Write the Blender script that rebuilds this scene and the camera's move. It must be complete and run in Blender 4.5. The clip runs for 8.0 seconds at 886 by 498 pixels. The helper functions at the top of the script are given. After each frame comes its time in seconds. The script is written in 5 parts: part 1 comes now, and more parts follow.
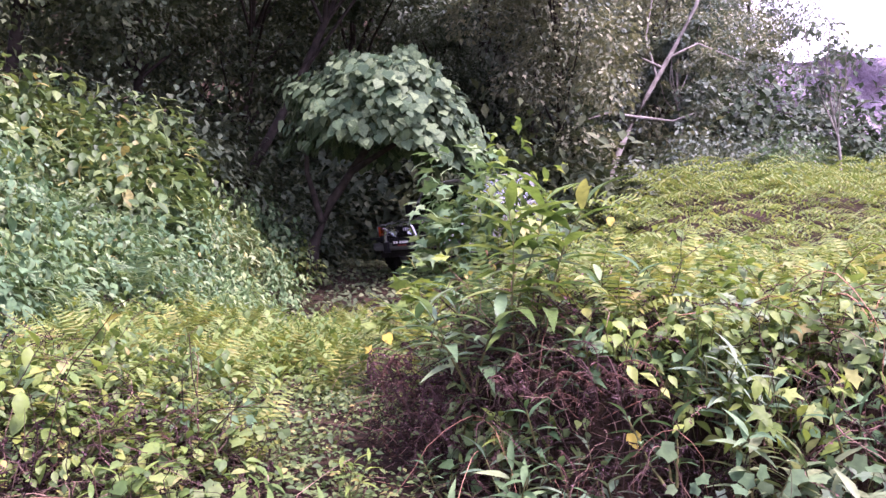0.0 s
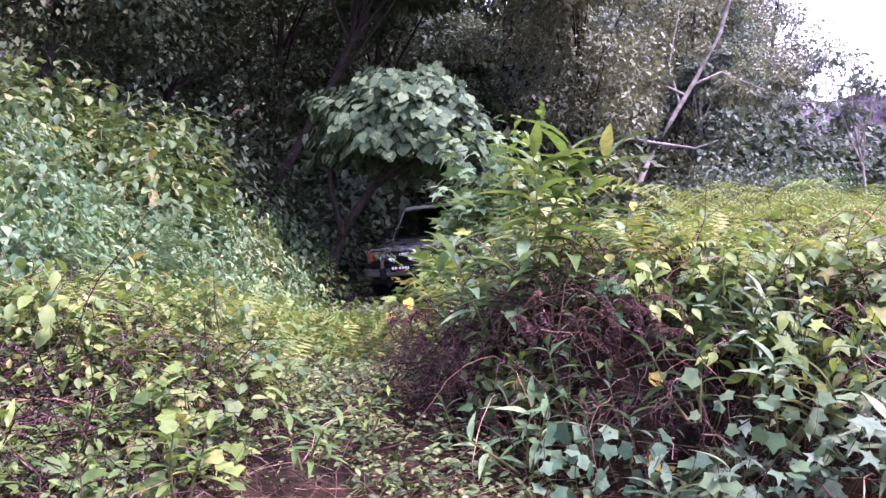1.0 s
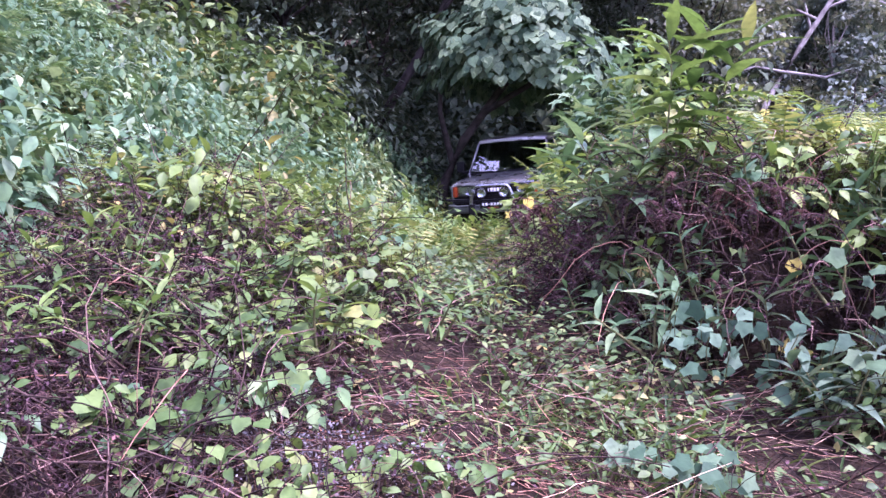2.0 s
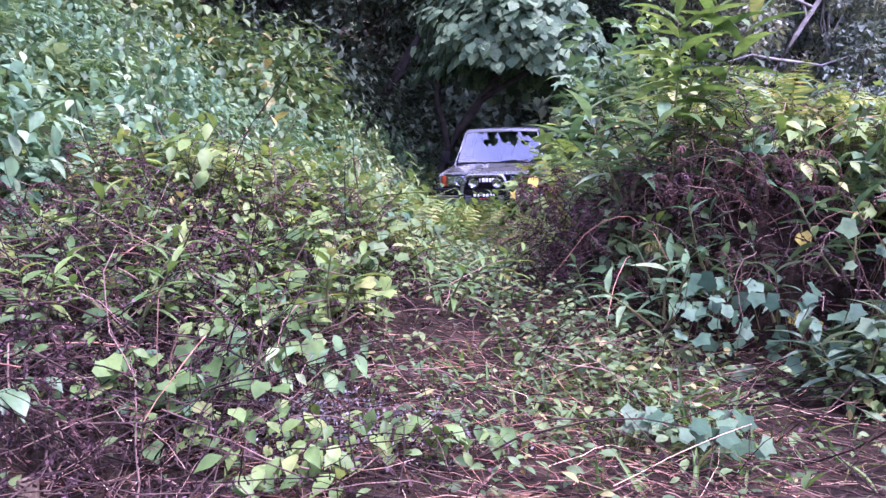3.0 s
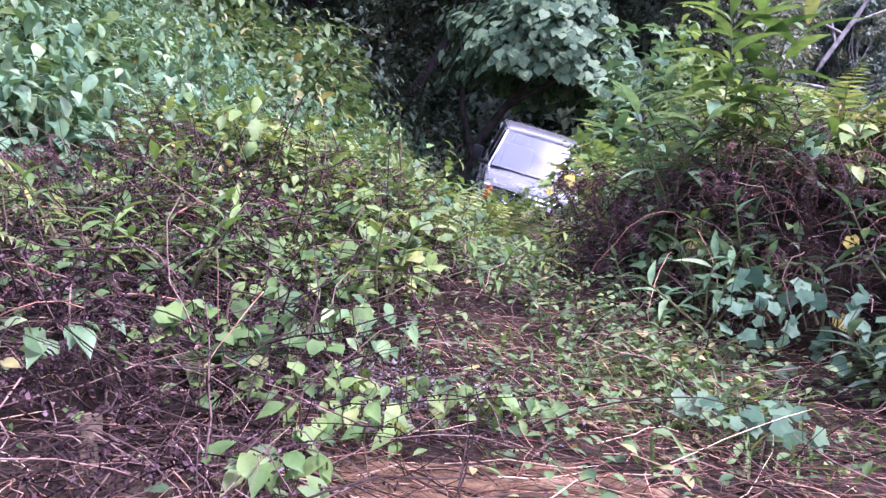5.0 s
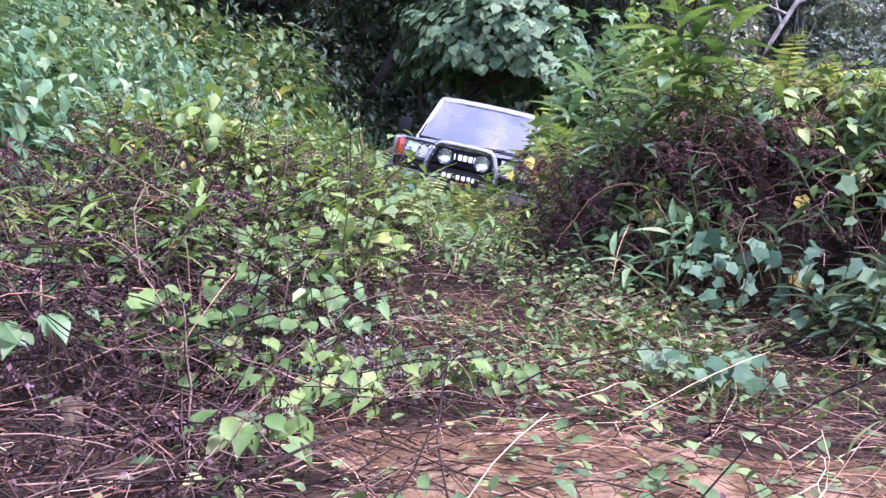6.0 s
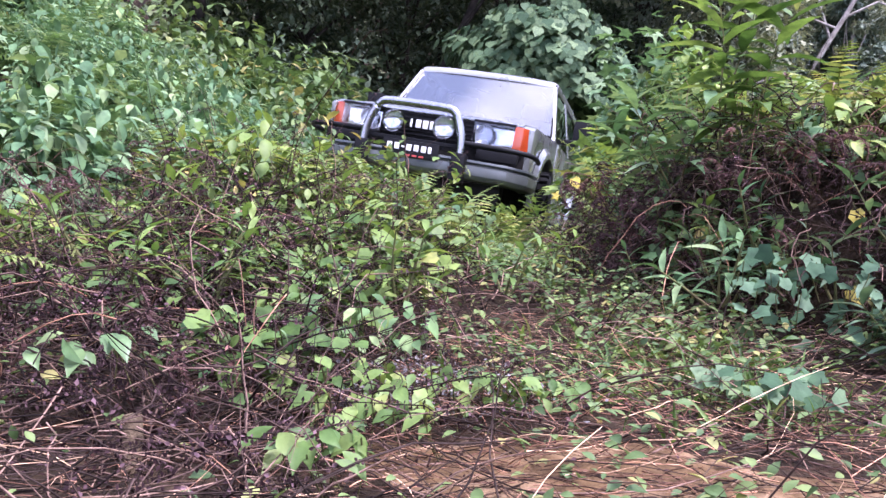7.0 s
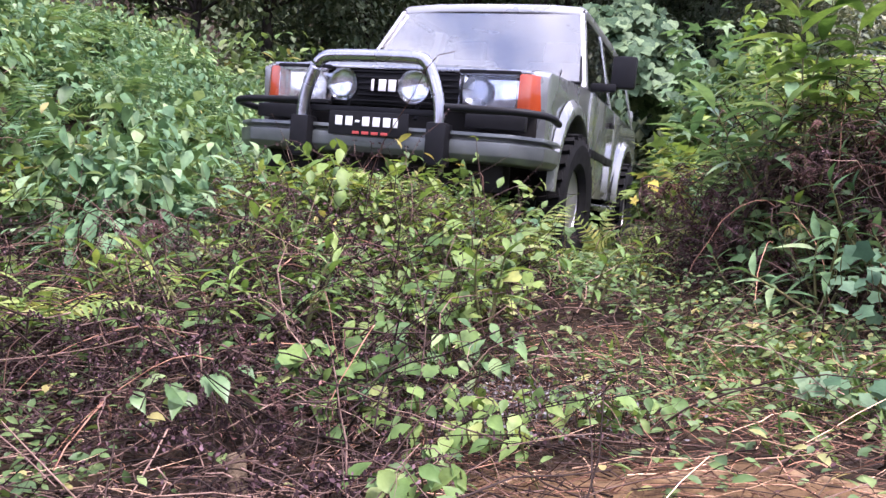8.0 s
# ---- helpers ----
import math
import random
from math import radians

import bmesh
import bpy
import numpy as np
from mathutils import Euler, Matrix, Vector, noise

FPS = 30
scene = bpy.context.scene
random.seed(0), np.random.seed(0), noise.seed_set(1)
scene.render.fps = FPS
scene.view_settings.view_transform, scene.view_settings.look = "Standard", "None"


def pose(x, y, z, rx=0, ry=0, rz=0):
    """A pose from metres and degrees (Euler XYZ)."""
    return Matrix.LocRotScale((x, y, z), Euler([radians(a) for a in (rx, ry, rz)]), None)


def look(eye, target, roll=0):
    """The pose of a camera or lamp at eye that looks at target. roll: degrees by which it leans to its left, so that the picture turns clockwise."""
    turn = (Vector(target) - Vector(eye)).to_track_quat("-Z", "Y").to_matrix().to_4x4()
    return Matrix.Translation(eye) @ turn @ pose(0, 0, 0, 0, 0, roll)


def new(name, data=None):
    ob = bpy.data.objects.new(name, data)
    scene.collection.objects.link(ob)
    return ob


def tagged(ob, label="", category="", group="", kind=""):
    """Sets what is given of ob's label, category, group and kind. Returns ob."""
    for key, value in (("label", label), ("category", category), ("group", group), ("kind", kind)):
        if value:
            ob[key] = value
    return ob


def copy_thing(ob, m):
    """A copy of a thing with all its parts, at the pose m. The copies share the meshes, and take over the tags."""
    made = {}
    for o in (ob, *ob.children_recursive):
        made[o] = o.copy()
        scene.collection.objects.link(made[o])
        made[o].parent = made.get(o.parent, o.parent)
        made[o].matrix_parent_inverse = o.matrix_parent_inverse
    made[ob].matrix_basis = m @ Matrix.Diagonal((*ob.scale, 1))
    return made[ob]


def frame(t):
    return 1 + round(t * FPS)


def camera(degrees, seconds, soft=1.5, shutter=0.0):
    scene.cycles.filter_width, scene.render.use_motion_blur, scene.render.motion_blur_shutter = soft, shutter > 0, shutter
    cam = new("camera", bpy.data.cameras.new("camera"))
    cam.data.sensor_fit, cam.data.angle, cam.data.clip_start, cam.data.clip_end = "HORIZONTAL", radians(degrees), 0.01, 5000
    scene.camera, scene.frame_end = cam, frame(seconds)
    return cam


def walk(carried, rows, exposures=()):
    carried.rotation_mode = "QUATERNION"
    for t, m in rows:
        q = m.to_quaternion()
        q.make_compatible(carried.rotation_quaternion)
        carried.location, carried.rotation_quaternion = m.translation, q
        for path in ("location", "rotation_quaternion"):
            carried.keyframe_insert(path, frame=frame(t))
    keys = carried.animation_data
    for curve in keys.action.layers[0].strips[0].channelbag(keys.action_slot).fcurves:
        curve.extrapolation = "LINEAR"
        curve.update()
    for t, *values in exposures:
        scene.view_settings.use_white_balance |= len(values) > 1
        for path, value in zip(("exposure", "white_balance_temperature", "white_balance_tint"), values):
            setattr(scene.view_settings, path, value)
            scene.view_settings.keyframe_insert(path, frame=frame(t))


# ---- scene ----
cam = camera(59.1, 8.0, 1.5)
PATH = [
    (0, (-0.053, 0.209, 1.201), (-0.031, 2.208, 1.249), 0.7),
    (0.5, (-0.034, 0.238, 1.019), (-0.018, 2.234, 1.139), 2.7),
    (1, (-0.059, 0.213, 0.841), (-0.089, 2.208, 0.977), 2.0),
    (1.5, (-0.109, 0.204, 0.712), (-0.282, 2.195, 0.804), 3.0),
    (2, (-0.139, 0.204, 0.629), (-0.423, 2.183, 0.595), 3.5),
    (2.2, (-0.142, 0.202, 0.622), (-0.419, 2.182, 0.572), 4.2),
    (3.3, (-0.23, 0.195, 0.557), (-0.509, 2.174, 0.494), 2.8),
    (3.5, (-0.262, 0.182, 0.56), (-0.56, 2.158, 0.478), 2.2),
    (4, (-0.303, 0.162, 0.548), (-0.688, 2.123, 0.479), 3.6),
    (4.5, (-0.31, 0.171, 0.494), (-0.737, 2.121, 0.377), 6.2),
    (5, (-0.293, 0.187, 0.467), (-0.59, 2.165, 0.431), 6.6),
    (5.2, (-0.285, 0.192, 0.458), (-0.528, 2.177, 0.443), 6.0),
    (6.3, (-0.276, 0.133, 0.395), (-0.51, 2.119, 0.365), 2.5),
    (6.5, (-0.273, 0.134, 0.397), (-0.537, 2.117, 0.411), 2.6),
    (7, (-0.285, 0.131, 0.391), (-0.615, 2.103, 0.419), 2.4),
    (7.5, (-0.3, 0.12, 0.393), (-0.712, 2.076, 0.426), 1.4),
    (8, (-0.303, 0.131, 0.427), (-0.821, 2.062, 0.474), -1.1),
]
walk(cam, [(t, look(eye, target, roll)) for t, eye, target, roll in PATH],
     [(0.0, 1.92, 6150, 58), (2.0, 1.94, 5350, 62), (3.5, 1.88, 5250, 56), (5.0, 1.87, 5350, 49), (6.5, 1.82, 5500, 37), (8.0, 1.74, 6050, 31)])


# ---- world and light ----
def make_world():
    w = bpy.data.worlds.new("world")
    scene.world = w
    w.use_nodes = True
    nt = w.node_tree
    bg = nt.nodes["Background"]
    sky = nt.nodes.new("ShaderNodeTexSky")
    sky.sky_type = "NISHITA"
    sky.sun_disc = False
    sky.sun_elevation, sky.sun_rotation = radians(60), radians(125)
    sky.dust_density, sky.air_density = 5.0, 1.2
    mix = nt.nodes.new("ShaderNodeMix")
    mix.data_type = "RGBA"
    mix.inputs[0].default_value = 0.72
    mix.inputs[7].default_value = (9.0, 9.3, 10.0, 1)
    nt.links.new(sky.outputs[0], mix.inputs[6])
    tc = nt.nodes.new("ShaderNodeTexCoord")
    cloud = nt.nodes.new("ShaderNodeTexNoise")
    cloud.inputs["Scale"].default_value, cloud.inputs["Detail"].default_value = 4.0, 5
    nt.links.new(tc.outputs["Generated"], cloud.inputs["Vector"])
    puff = nt.nodes.new("ShaderNodeValToRGB")
    puff.color_ramp.elements[0].position, puff.color_ramp.elements[1].position = 0.45, 0.58
    puff.color_ramp.elements[0].color, puff.color_ramp.elements[1].color = (0.5, 0.56, 0.74, 1), (1.25, 1.23, 1.2, 1)
    nt.links.new(cloud.outputs[0], puff.inputs[0])
    lit = nt.nodes.new("ShaderNodeMix")
    lit.data_type, lit.blend_type = "RGBA", "MULTIPLY"
    lit.inputs[0].default_value = 1.0
    nt.links.new(mix.outputs[2], lit.inputs[6])
    nt.links.new(puff.outputs[0], lit.inputs[7])
    nt.links.new(lit.outputs[2], bg.inputs[0])
    bg.inputs[1].default_value = 0.12
    sun = new("sun", bpy.data.lights.new("sun", "SUN"))
    sun.data.energy, sun.data.angle, sun.data.color = 3.0, radians(14), (1.0, 0.96, 0.9)
    a, e = radians(125), radians(60)
    sun.matrix_world = look((0, 0, 0), (-math.sin(a) * math.cos(e), -math.cos(a) * math.cos(e), -math.sin(e)))


make_world()


# ---- materials ----
def nodes(name):
    m = bpy.data.materials.new(name)
    m.use_nodes = True
    nt = m.node_tree
    return m, nt, nt.nodes["Principled BSDF"]


def ramp(nt, fac, stops):
    r = nt.nodes.new("ShaderNodeValToRGB")
    el = r.color_ramp.elements
    while len(el) < len(stops):
        el.new(0.5)
    for e, (p, c) in zip(el, stops):
        e.position, e.color = p, (*c, 1)
    nt.links.new(fac, r.inputs[0])
    return r.outputs[0]


def noise_node(nt, scale, detail=4, coords="Object"):
    tc = nt.nodes.new("ShaderNodeTexCoord")
    n = nt.nodes.new("ShaderNodeTexNoise")
    n.inputs["Scale"].default_value, n.inputs["Detail"].default_value = scale, detail
    nt.links.new(tc.outputs[coords], n.inputs["Vector"])
    return n.outputs[0]


def mixc(nt, fac, a, b, mode="MIX"):
    m = nt.nodes.new("ShaderNodeMix")
    m.data_type, m.blend_type = "RGBA", mode
    for k, v in ((0, fac), (6, a), (7, b)):
        if isinstance(v, (int, float)):
            m.inputs[k].default_value = v
        elif isinstance(v, tuple):
            m.inputs[k].default_value = (*v, 1)
        else:
            nt.links.new(v, m.inputs[k])
    return m.outputs[2]


def bumped(nt, bs, h, strength, dist=0.01):
    b = nt.nodes.new("ShaderNodeBump")
    b.inputs["Strength"].default_value, b.inputs["Distance"].default_value = strength, dist
    nt.links.new(h, b.inputs["Height"])
    nt.links.new(b.outputs[0], bs.inputs["Normal"])


def leaf_mat(name, stops, rough=0.42, trans=0.3, spots=None, gloss=0.5):
    """Leaves: colour by leaf and by plant, blotches, a share of light passing through."""
    m, nt, bs = nodes(name)
    geo = nt.nodes.new("ShaderNodeNewGeometry")
    col = ramp(nt, geo.outputs["Random Per Island"], stops)
    oi = nt.nodes.new("ShaderNodeObjectInfo")
    tint = ramp(nt, oi.outputs["Random"], [(0, (0.72, 0.8, 0.75)), (0.5, (1, 1, 1)), (1, (1.18, 1.08, 0.8))])
    col = mixc(nt, 1.0, col, tint, "MULTIPLY")
    col = mixc(nt, 1.0, col, (1.17, 0.97, 1.48), "MULTIPLY")
    n = noise_node(nt, 28, 3)
    col = mixc(nt, 1.0, col, ramp(nt, n, [(0.3, (0.7, 0.72, 0.7)), (0.7, (1.2, 1.2, 1.1))]), "MULTIPLY")
    if spots:
        n2 = noise_node(nt, 9, 5)
        col = mixc(nt, ramp(nt, n2, [(0.56, (0, 0, 0)), (0.7, (1, 1, 1))]), col, spots)
    nt.links.new(col, bs.inputs["Base Color"])
    bs.inputs["Roughness"].default_value = rough
    bs.inputs["Specular IOR Level"].default_value = gloss
    bumped(nt, bs, noise_node(nt, 60, 2), 0.25)
    tr = nt.nodes.new("ShaderNodeBsdfTranslucent")
    nt.links.new(mixc(nt, 1.0, col, (1.15, 1.12, 0.7), "MULTIPLY"), tr.inputs[0])
    mx = nt.nodes.new("ShaderNodeMixShader")
    mx.inputs[0].default_value = trans
    nt.links.new(bs.outputs[0], mx.inputs[1])
    nt.links.new(tr.outputs[0], mx.inputs[2])
    nt.links.new(mx.outputs[0], nt.nodes["Material Output"].inputs[0])
    return m


def rough_mat(name, stops, scale, rough=0.9, bump=0.5, island=False, dist=0.01):
    m, nt, bs = nodes(name)
    n = noise_node(nt, scale, 6)
    col = ramp(nt, n, stops)
    if island:
        geo = nt.nodes.new("ShaderNodeNewGeometry")
        col = mixc(nt, 1.0, col, ramp(nt, geo.outputs["Random Per Island"], [(0, (0.14, 0.13, 0.12)), (0.45, (0.42, 0.4, 0.38)), (0.75, (1.1, 1.0, 0.95)), (0.9, (2.2, 2.0, 1.8)), (1, (4.0, 3.7, 3.3))]), "MULTIPLY")
    nt.links.new(col, bs.inputs["Base Color"])
    bs.inputs["Roughness"].default_value = rough
    bs.inputs["Specular IOR Level"].default_value = 0.12
    bumped(nt, bs, noise_node(nt, scale * 5, 5), bump, dist)
    return m


M_LEAF = leaf_mat("leaf_green", [(0, (0.045, 0.10, 0.025)), (0.5, (0.085, 0.17, 0.04)), (0.9, (0.15, 0.25, 0.06)), (1, (0.3, 0.3, 0.08))], 0.54, 0.3, None, 0.35)
M_LUSH = leaf_mat("leaf_lush", [(0, (0.05, 0.125, 0.04)), (0.6, (0.12, 0.25, 0.085)), (1, (0.22, 0.35, 0.13))], 0.6, 0.3, None, 0.15)
M_BRIGHT = leaf_mat("leaf_bright", [(0, (0.055, 0.13, 0.022)), (0.5, (0.12, 0.23, 0.04)), (0.85, (0.19, 0.31, 0.06)), (1, (0.27, 0.33, 0.08))], 0.52, 0.35, None, 0.35)
M_FERN = leaf_mat("leaf_fern", [(0, (0.105, 0.2, 0.035)), (0.6, (0.175, 0.28, 0.055)), (1, (0.27, 0.33, 0.08))], 0.62, 0.35, None, 0.3)
M_FERNG = leaf_mat("leaf_fern_green", [(0, (0.06, 0.15, 0.045)), (0.6, (0.115, 0.24, 0.075)), (1, (0.2, 0.32, 0.11))], 0.45, 0.35)
M_IVY = leaf_mat("leaf_ivy", [(0, (0.035, 0.095, 0.035)), (0.6, (0.07, 0.155, 0.058)), (1, (0.1, 0.19, 0.075))], 0.58, 0.2, None, 0.2)
M_PALE = leaf_mat("leaf_pale", [(0, (0.1, 0.19, 0.08)), (1, (0.2, 0.31, 0.14))], 0.5, 0.25, None, 0.2)
M_VINE = leaf_mat("leaf_vine", [(0, (0.03, 0.075, 0.026)), (0.5, (0.07, 0.14, 0.05)), (1, (0.14, 0.24, 0.085))], 0.6, 0.2, None, 0.16)
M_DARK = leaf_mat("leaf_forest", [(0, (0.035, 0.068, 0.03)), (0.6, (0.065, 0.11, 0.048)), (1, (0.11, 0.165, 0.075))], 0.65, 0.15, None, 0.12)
# Pale grey-green: the haze of distance is mixed into this leaf colour.
M_HAZY = leaf_mat("leaf_hazy", [(0, (0.095, 0.15, 0.085)), (0.6, (0.155, 0.225, 0.125)), (1, (0.24, 0.31, 0.18))], 0.65, 0.2, None, 0.12)
M_YELLOW = leaf_mat("leaf_yellow", [(0, (0.5, 0.5, 0.05)), (1, (0.66, 0.64, 0.1))], 0.5, 0.3)
M_BROWN = leaf_mat("leaf_dead", [(0, (0.04, 0.024, 0.018)), (0.6, (0.1, 0.06, 0.045)), (1, (0.28, 0.19, 0.14))], 0.75, 0.1, None, 0.1)
M_DRYFERN = leaf_mat("frond_dead", [(0, (0.018, 0.011, 0.009)), (0.6, (0.05, 0.03, 0.024)), (0.85, (0.1, 0.065, 0.052)), (1, (0.22, 0.15, 0.12))], 0.8, 0.1, None, 0.08)
M_CURL = leaf_mat("frond_curled", [(0, (0.028, 0.019, 0.012)), (0.5, (0.06, 0.04, 0.026)), (0.8, (0.11, 0.074, 0.05)), (1, (0.24, 0.18, 0.13))], 0.8, 0.1, None, 0.08)
M_REDTWIG = rough_mat("twig_red", [(0.3, (0.085, 0.045, 0.03)), (0.7, (0.24, 0.14, 0.1))], 30, 0.8, 0.4, True)
M_TWIG = rough_mat("twig", [(0.3, (0.038, 0.026, 0.021)), (0.7, (0.125, 0.088, 0.075))], 30, 0.8, 0.4, True)
M_STRAW = rough_mat("straw", [(0.3, (0.2, 0.13, 0.09)), (0.7, (0.42, 0.31, 0.22))], 30, 0.7, 0.3, True)
M_STEM = rough_mat("stem", [(0.3, (0.07, 0.09, 0.03)), (0.7, (0.16, 0.14, 0.06))], 30, 0.6, 0.3)
M_BARK = rough_mat("bark", [(0.3, (0.015, 0.013, 0.011)), (0.7, (0.05, 0.042, 0.034))], 8, 0.9, 0.8)
M_PALEBARK = rough_mat("bark_pale", [(0.3, (0.15, 0.135, 0.115)), (0.7, (0.36, 0.335, 0.3))], 6, 0.85, 0.5)
M_SOIL = rough_mat("soil", [(0.25, (0.012, 0.009, 0.006)), (0.5, (0.028, 0.019, 0.012)), (0.65, (0.06, 0.04, 0.025)), (0.8, (0.022, 0.016, 0.011))], 11, 0.95, 0.9, False, 0.03)
M_EARTH = rough_mat("bare_earth", [(0.25, (0.06, 0.036, 0.018)), (0.5, (0.14, 0.085, 0.042)), (0.62, (0.23, 0.15, 0.085)), (0.8, (0.1, 0.066, 0.038))], 9, 0.9, 0.9, False, 0.02)
M_ROCK = rough_mat("rock", [(0.3, (0.15, 0.12, 0.16)), (0.5, (0.25, 0.205, 0.26)), (0.7, (0.36, 0.31, 0.36))], 0.35, 0.9, 1.0, False, 0.6)
M_STUB = rough_mat("cut_wood", [(0.3, (0.06, 0.042, 0.026)), (0.7, (0.19, 0.14, 0.09))], 40, 0.85, 0.6)
M_ASH = rough_mat("ash", [(0.3, (0.1, 0.09, 0.088)), (0.7, (0.34, 0.32, 0.31))], 25, 0.95, 0.6)


# ---- mesh helpers ----
RNG = np.random.default_rng(7)


class Pile:
    """Gathers many small pieces into one mesh."""

    def __init__(self):
        self.v, self.f, self.n = [], [], 0

    def put(self, tv, tf, rot, pos):
        """Template vertices and faces, once for each 3x3 in rot and place in pos."""
        k = len(pos)
        if not k:
            return self
        v = np.einsum("kij,nj->kni", rot, tv) + np.asarray(pos)[:, None, :]
        off = self.n + np.arange(k)[:, None, None] * len(tv)
        self.v.append(v.reshape(-1, 3))
        self.f.append((np.asarray(tf)[None] + off).reshape(-1, 3))
        self.n += k * len(tv)
        return self

    def raw(self, v, f):
        self.v.append(np.asarray(v, float))
        self.f.append(np.asarray(f) + self.n)
        self.n += len(v)
        return self

    def mesh(self, name, mat, smooth=True):
        me = bpy.data.meshes.new(name)
        v, f = np.concatenate(self.v), np.concatenate(self.f)
        me.vertices.add(len(v))
        me.vertices.foreach_set("co", v.ravel())
        me.loops.add(len(f) * 3)
        me.loops.foreach_set("vertex_index", f.ravel().astype(np.int32))
        me.polygons.add(len(f))
        me.polygons.foreach_set("loop_start", np.arange(len(f), dtype=np.int32) * 3)
        me.polygons.foreach_set("use_smooth", np.full(len(f), smooth))
        me.update(calc_edges=True)
        me.validate()
        me.materials.append(mat)
        return me


def blade(widths, droop=0.15, fold=0.12):
    """A leaf of unit length along y: half widths from base to tip; folded on its midrib, drooping at the tip."""
    n = len(widths)
    v, f = [], []
    for i, w in enumerate(widths):
        s = i / (n - 1)
        z = -droop * s * s
        v += [(-w, s, z + fold * w), (0, s, z), (w, s, z + fold * w)]
    for i in range(n - 1):
        a, b = 3 * i, 3 * i + 3
        for c in (0, 1):
            if widths[i] > 0:
                f.append((a + c, a + c + 1, b + c + 1))
            if widths[i + 1] > 0:
                f.append((a + c, b + c + 1, b + c))
    return np.array(v), np.array(f)


def star(radii, angles, cup=0.15):
    """A lobed leaf: a fan round its heart; the stalk joins at the origin."""
    v = [(0, 0.3, 0)] + [(r * math.sin(radians(a)), 0.3 + r * math.cos(radians(a)), -cup * r * r + 0.04 * (k % 2)) for k, (r, a) in enumerate(zip(radii, angles))]
    n = len(radii)
    return np.array(v), np.array([(0, i + 1, (i + 1) % n + 1) for i in range(n)])


T_OVATE = blade([0.0, 0.2, 0.27, 0.19, 0.0], 0.25, 0.3)
T_BROAD = blade([0.02, 0.15, 0.25, 0.27, 0.2, 0.09, 0.0], 0.35, 0.3)
T_SMALL = blade([0.0, 0.3, 0.0], 0.15, 0.3)
T_LANCE = blade([0.02, 0.09, 0.115, 0.09, 0.05, 0.0], 0.45, 0.35)
T_PIN = blade([0.13, 0.0], 0.2, 0.1)
T_PINNA = blade([0.1, 0.085, 0.0], 0.2, 0.1)
T_HEART = star([0.3, 0.48, 0.5, 0.45, 0.72, 0.45, 0.5, 0.48], [180, 140, 95, 45, 0, -45, -95, -140])
T_LOBED = star([0.14, 0.4, 0.3, 0.62, 0.34, 0.36, 0.8, 0.36, 0.34, 0.62, 0.3, 0.4], [180, 135, 105, 72, 45, 22, 0, -22, -45, -72, -105, -135], 0.3)
T_IVY = star([0.22, 0.44, 0.42, 0.56, 0.43, 0.7, 0.43, 0.56, 0.42, 0.44], [180, 130, 100, 66, 34, 0, -34, -66, -100, -130])


def turns(dirs, ups, size):
    """3x3 of pieces that point along dirs with their faces to ups."""
    y = dirs / np.linalg.norm(dirs, axis=1)[:, None]
    x = np.cross(y, ups)
    x /= np.linalg.norm(x, axis=1)[:, None] + 1e-9
    z = np.cross(x, y)
    return np.stack([x, y, z], axis=2) * np.asarray(size).reshape(-1, 1, 1)


def rnd(n, a, b):
    return RNG.uniform(a, b, n)


def ball(n, spread=1.0):
    v = RNG.normal(size=(n, 3))
    return v / np.linalg.norm(v, axis=1)[:, None] * spread


def tube(pile, pts, r0, r1, sides=4):
    pts = np.asarray(pts, float)
    n = len(pts)
    v, f = [], []
    for i, p in enumerate(pts):
        d = pts[min(i + 1, n - 1)] - pts[max(i - 1, 0)]
        d /= np.linalg.norm(d) + 1e-9
        a = np.cross(d, (0.31, 0.17, 0.93) if abs(d[2]) < 0.9 else (1, 0, 0))
        a /= np.linalg.norm(a)
        b = np.cross(d, a)
        r = r0 + (r1 - r0) * i / (n - 1)
        for k in range(sides):
            t = 2 * math.pi * k / sides
            v.append(p + r * (a * math.cos(t) + b * math.sin(t)))
    for i in range(n - 1):
        for k in range(sides):
            a, b = i * sides + k, i * sides + (k + 1) % sides
            f += [(a, b, b + sides), (a, b + sides, a + sides)]
    pile.raw(v, f)


def stems(pile, p, d, length, r, bend=0.25, sag=0.08, n=5):
    """Many thin wandering stems at once; gives their points."""
    k = len(p)
    d = d / np.linalg.norm(d, axis=1)[:, None]
    pts = [np.array(p, float)]
    for _ in range(n):
        d = d + RNG.normal(size=(k, 3)) * bend - np.array((0, 0, sag))
        d = d / np.linalg.norm(d, axis=1)[:, None]
        pts.append(pts[-1] + d * (np.asarray(length) / n)[:, None])
    line = np.stack(pts, 1)
    t = np.gradient(line, axis=1)
    a = np.cross(t, np.array((0.31, 0.17, 0.93)))
    a /= np.linalg.norm(a, axis=2)[:, :, None] + 1e-9
    b = np.cross(t, a)
    b /= np.linalg.norm(b, axis=2)[:, :, None] + 1e-9
    rr = np.asarray(r)[:, None] * np.linspace(1, 0.45, n + 1)[None]
    ang = np.arange(3) * 2.0944
    v = line[:, :, None] + rr[:, :, None, None] * (a[:, :, None] * np.cos(ang)[None, None, :, None] + b[:, :, None] * np.sin(ang)[None, None, :, None])
    f = []
    for i in range(n):
        for s in range(3):
            q, w = i * 3 + s, i * 3 + (s + 1) % 3
            f += [(q, w, w + 3), (q, w + 3, q + 3)]
    f = (np.array(f)[None] + (np.arange(k) * 3 * (n + 1))[:, None, None]).reshape(-1, 3)
    pile.raw(v.reshape(-1, 3), f)
    return line


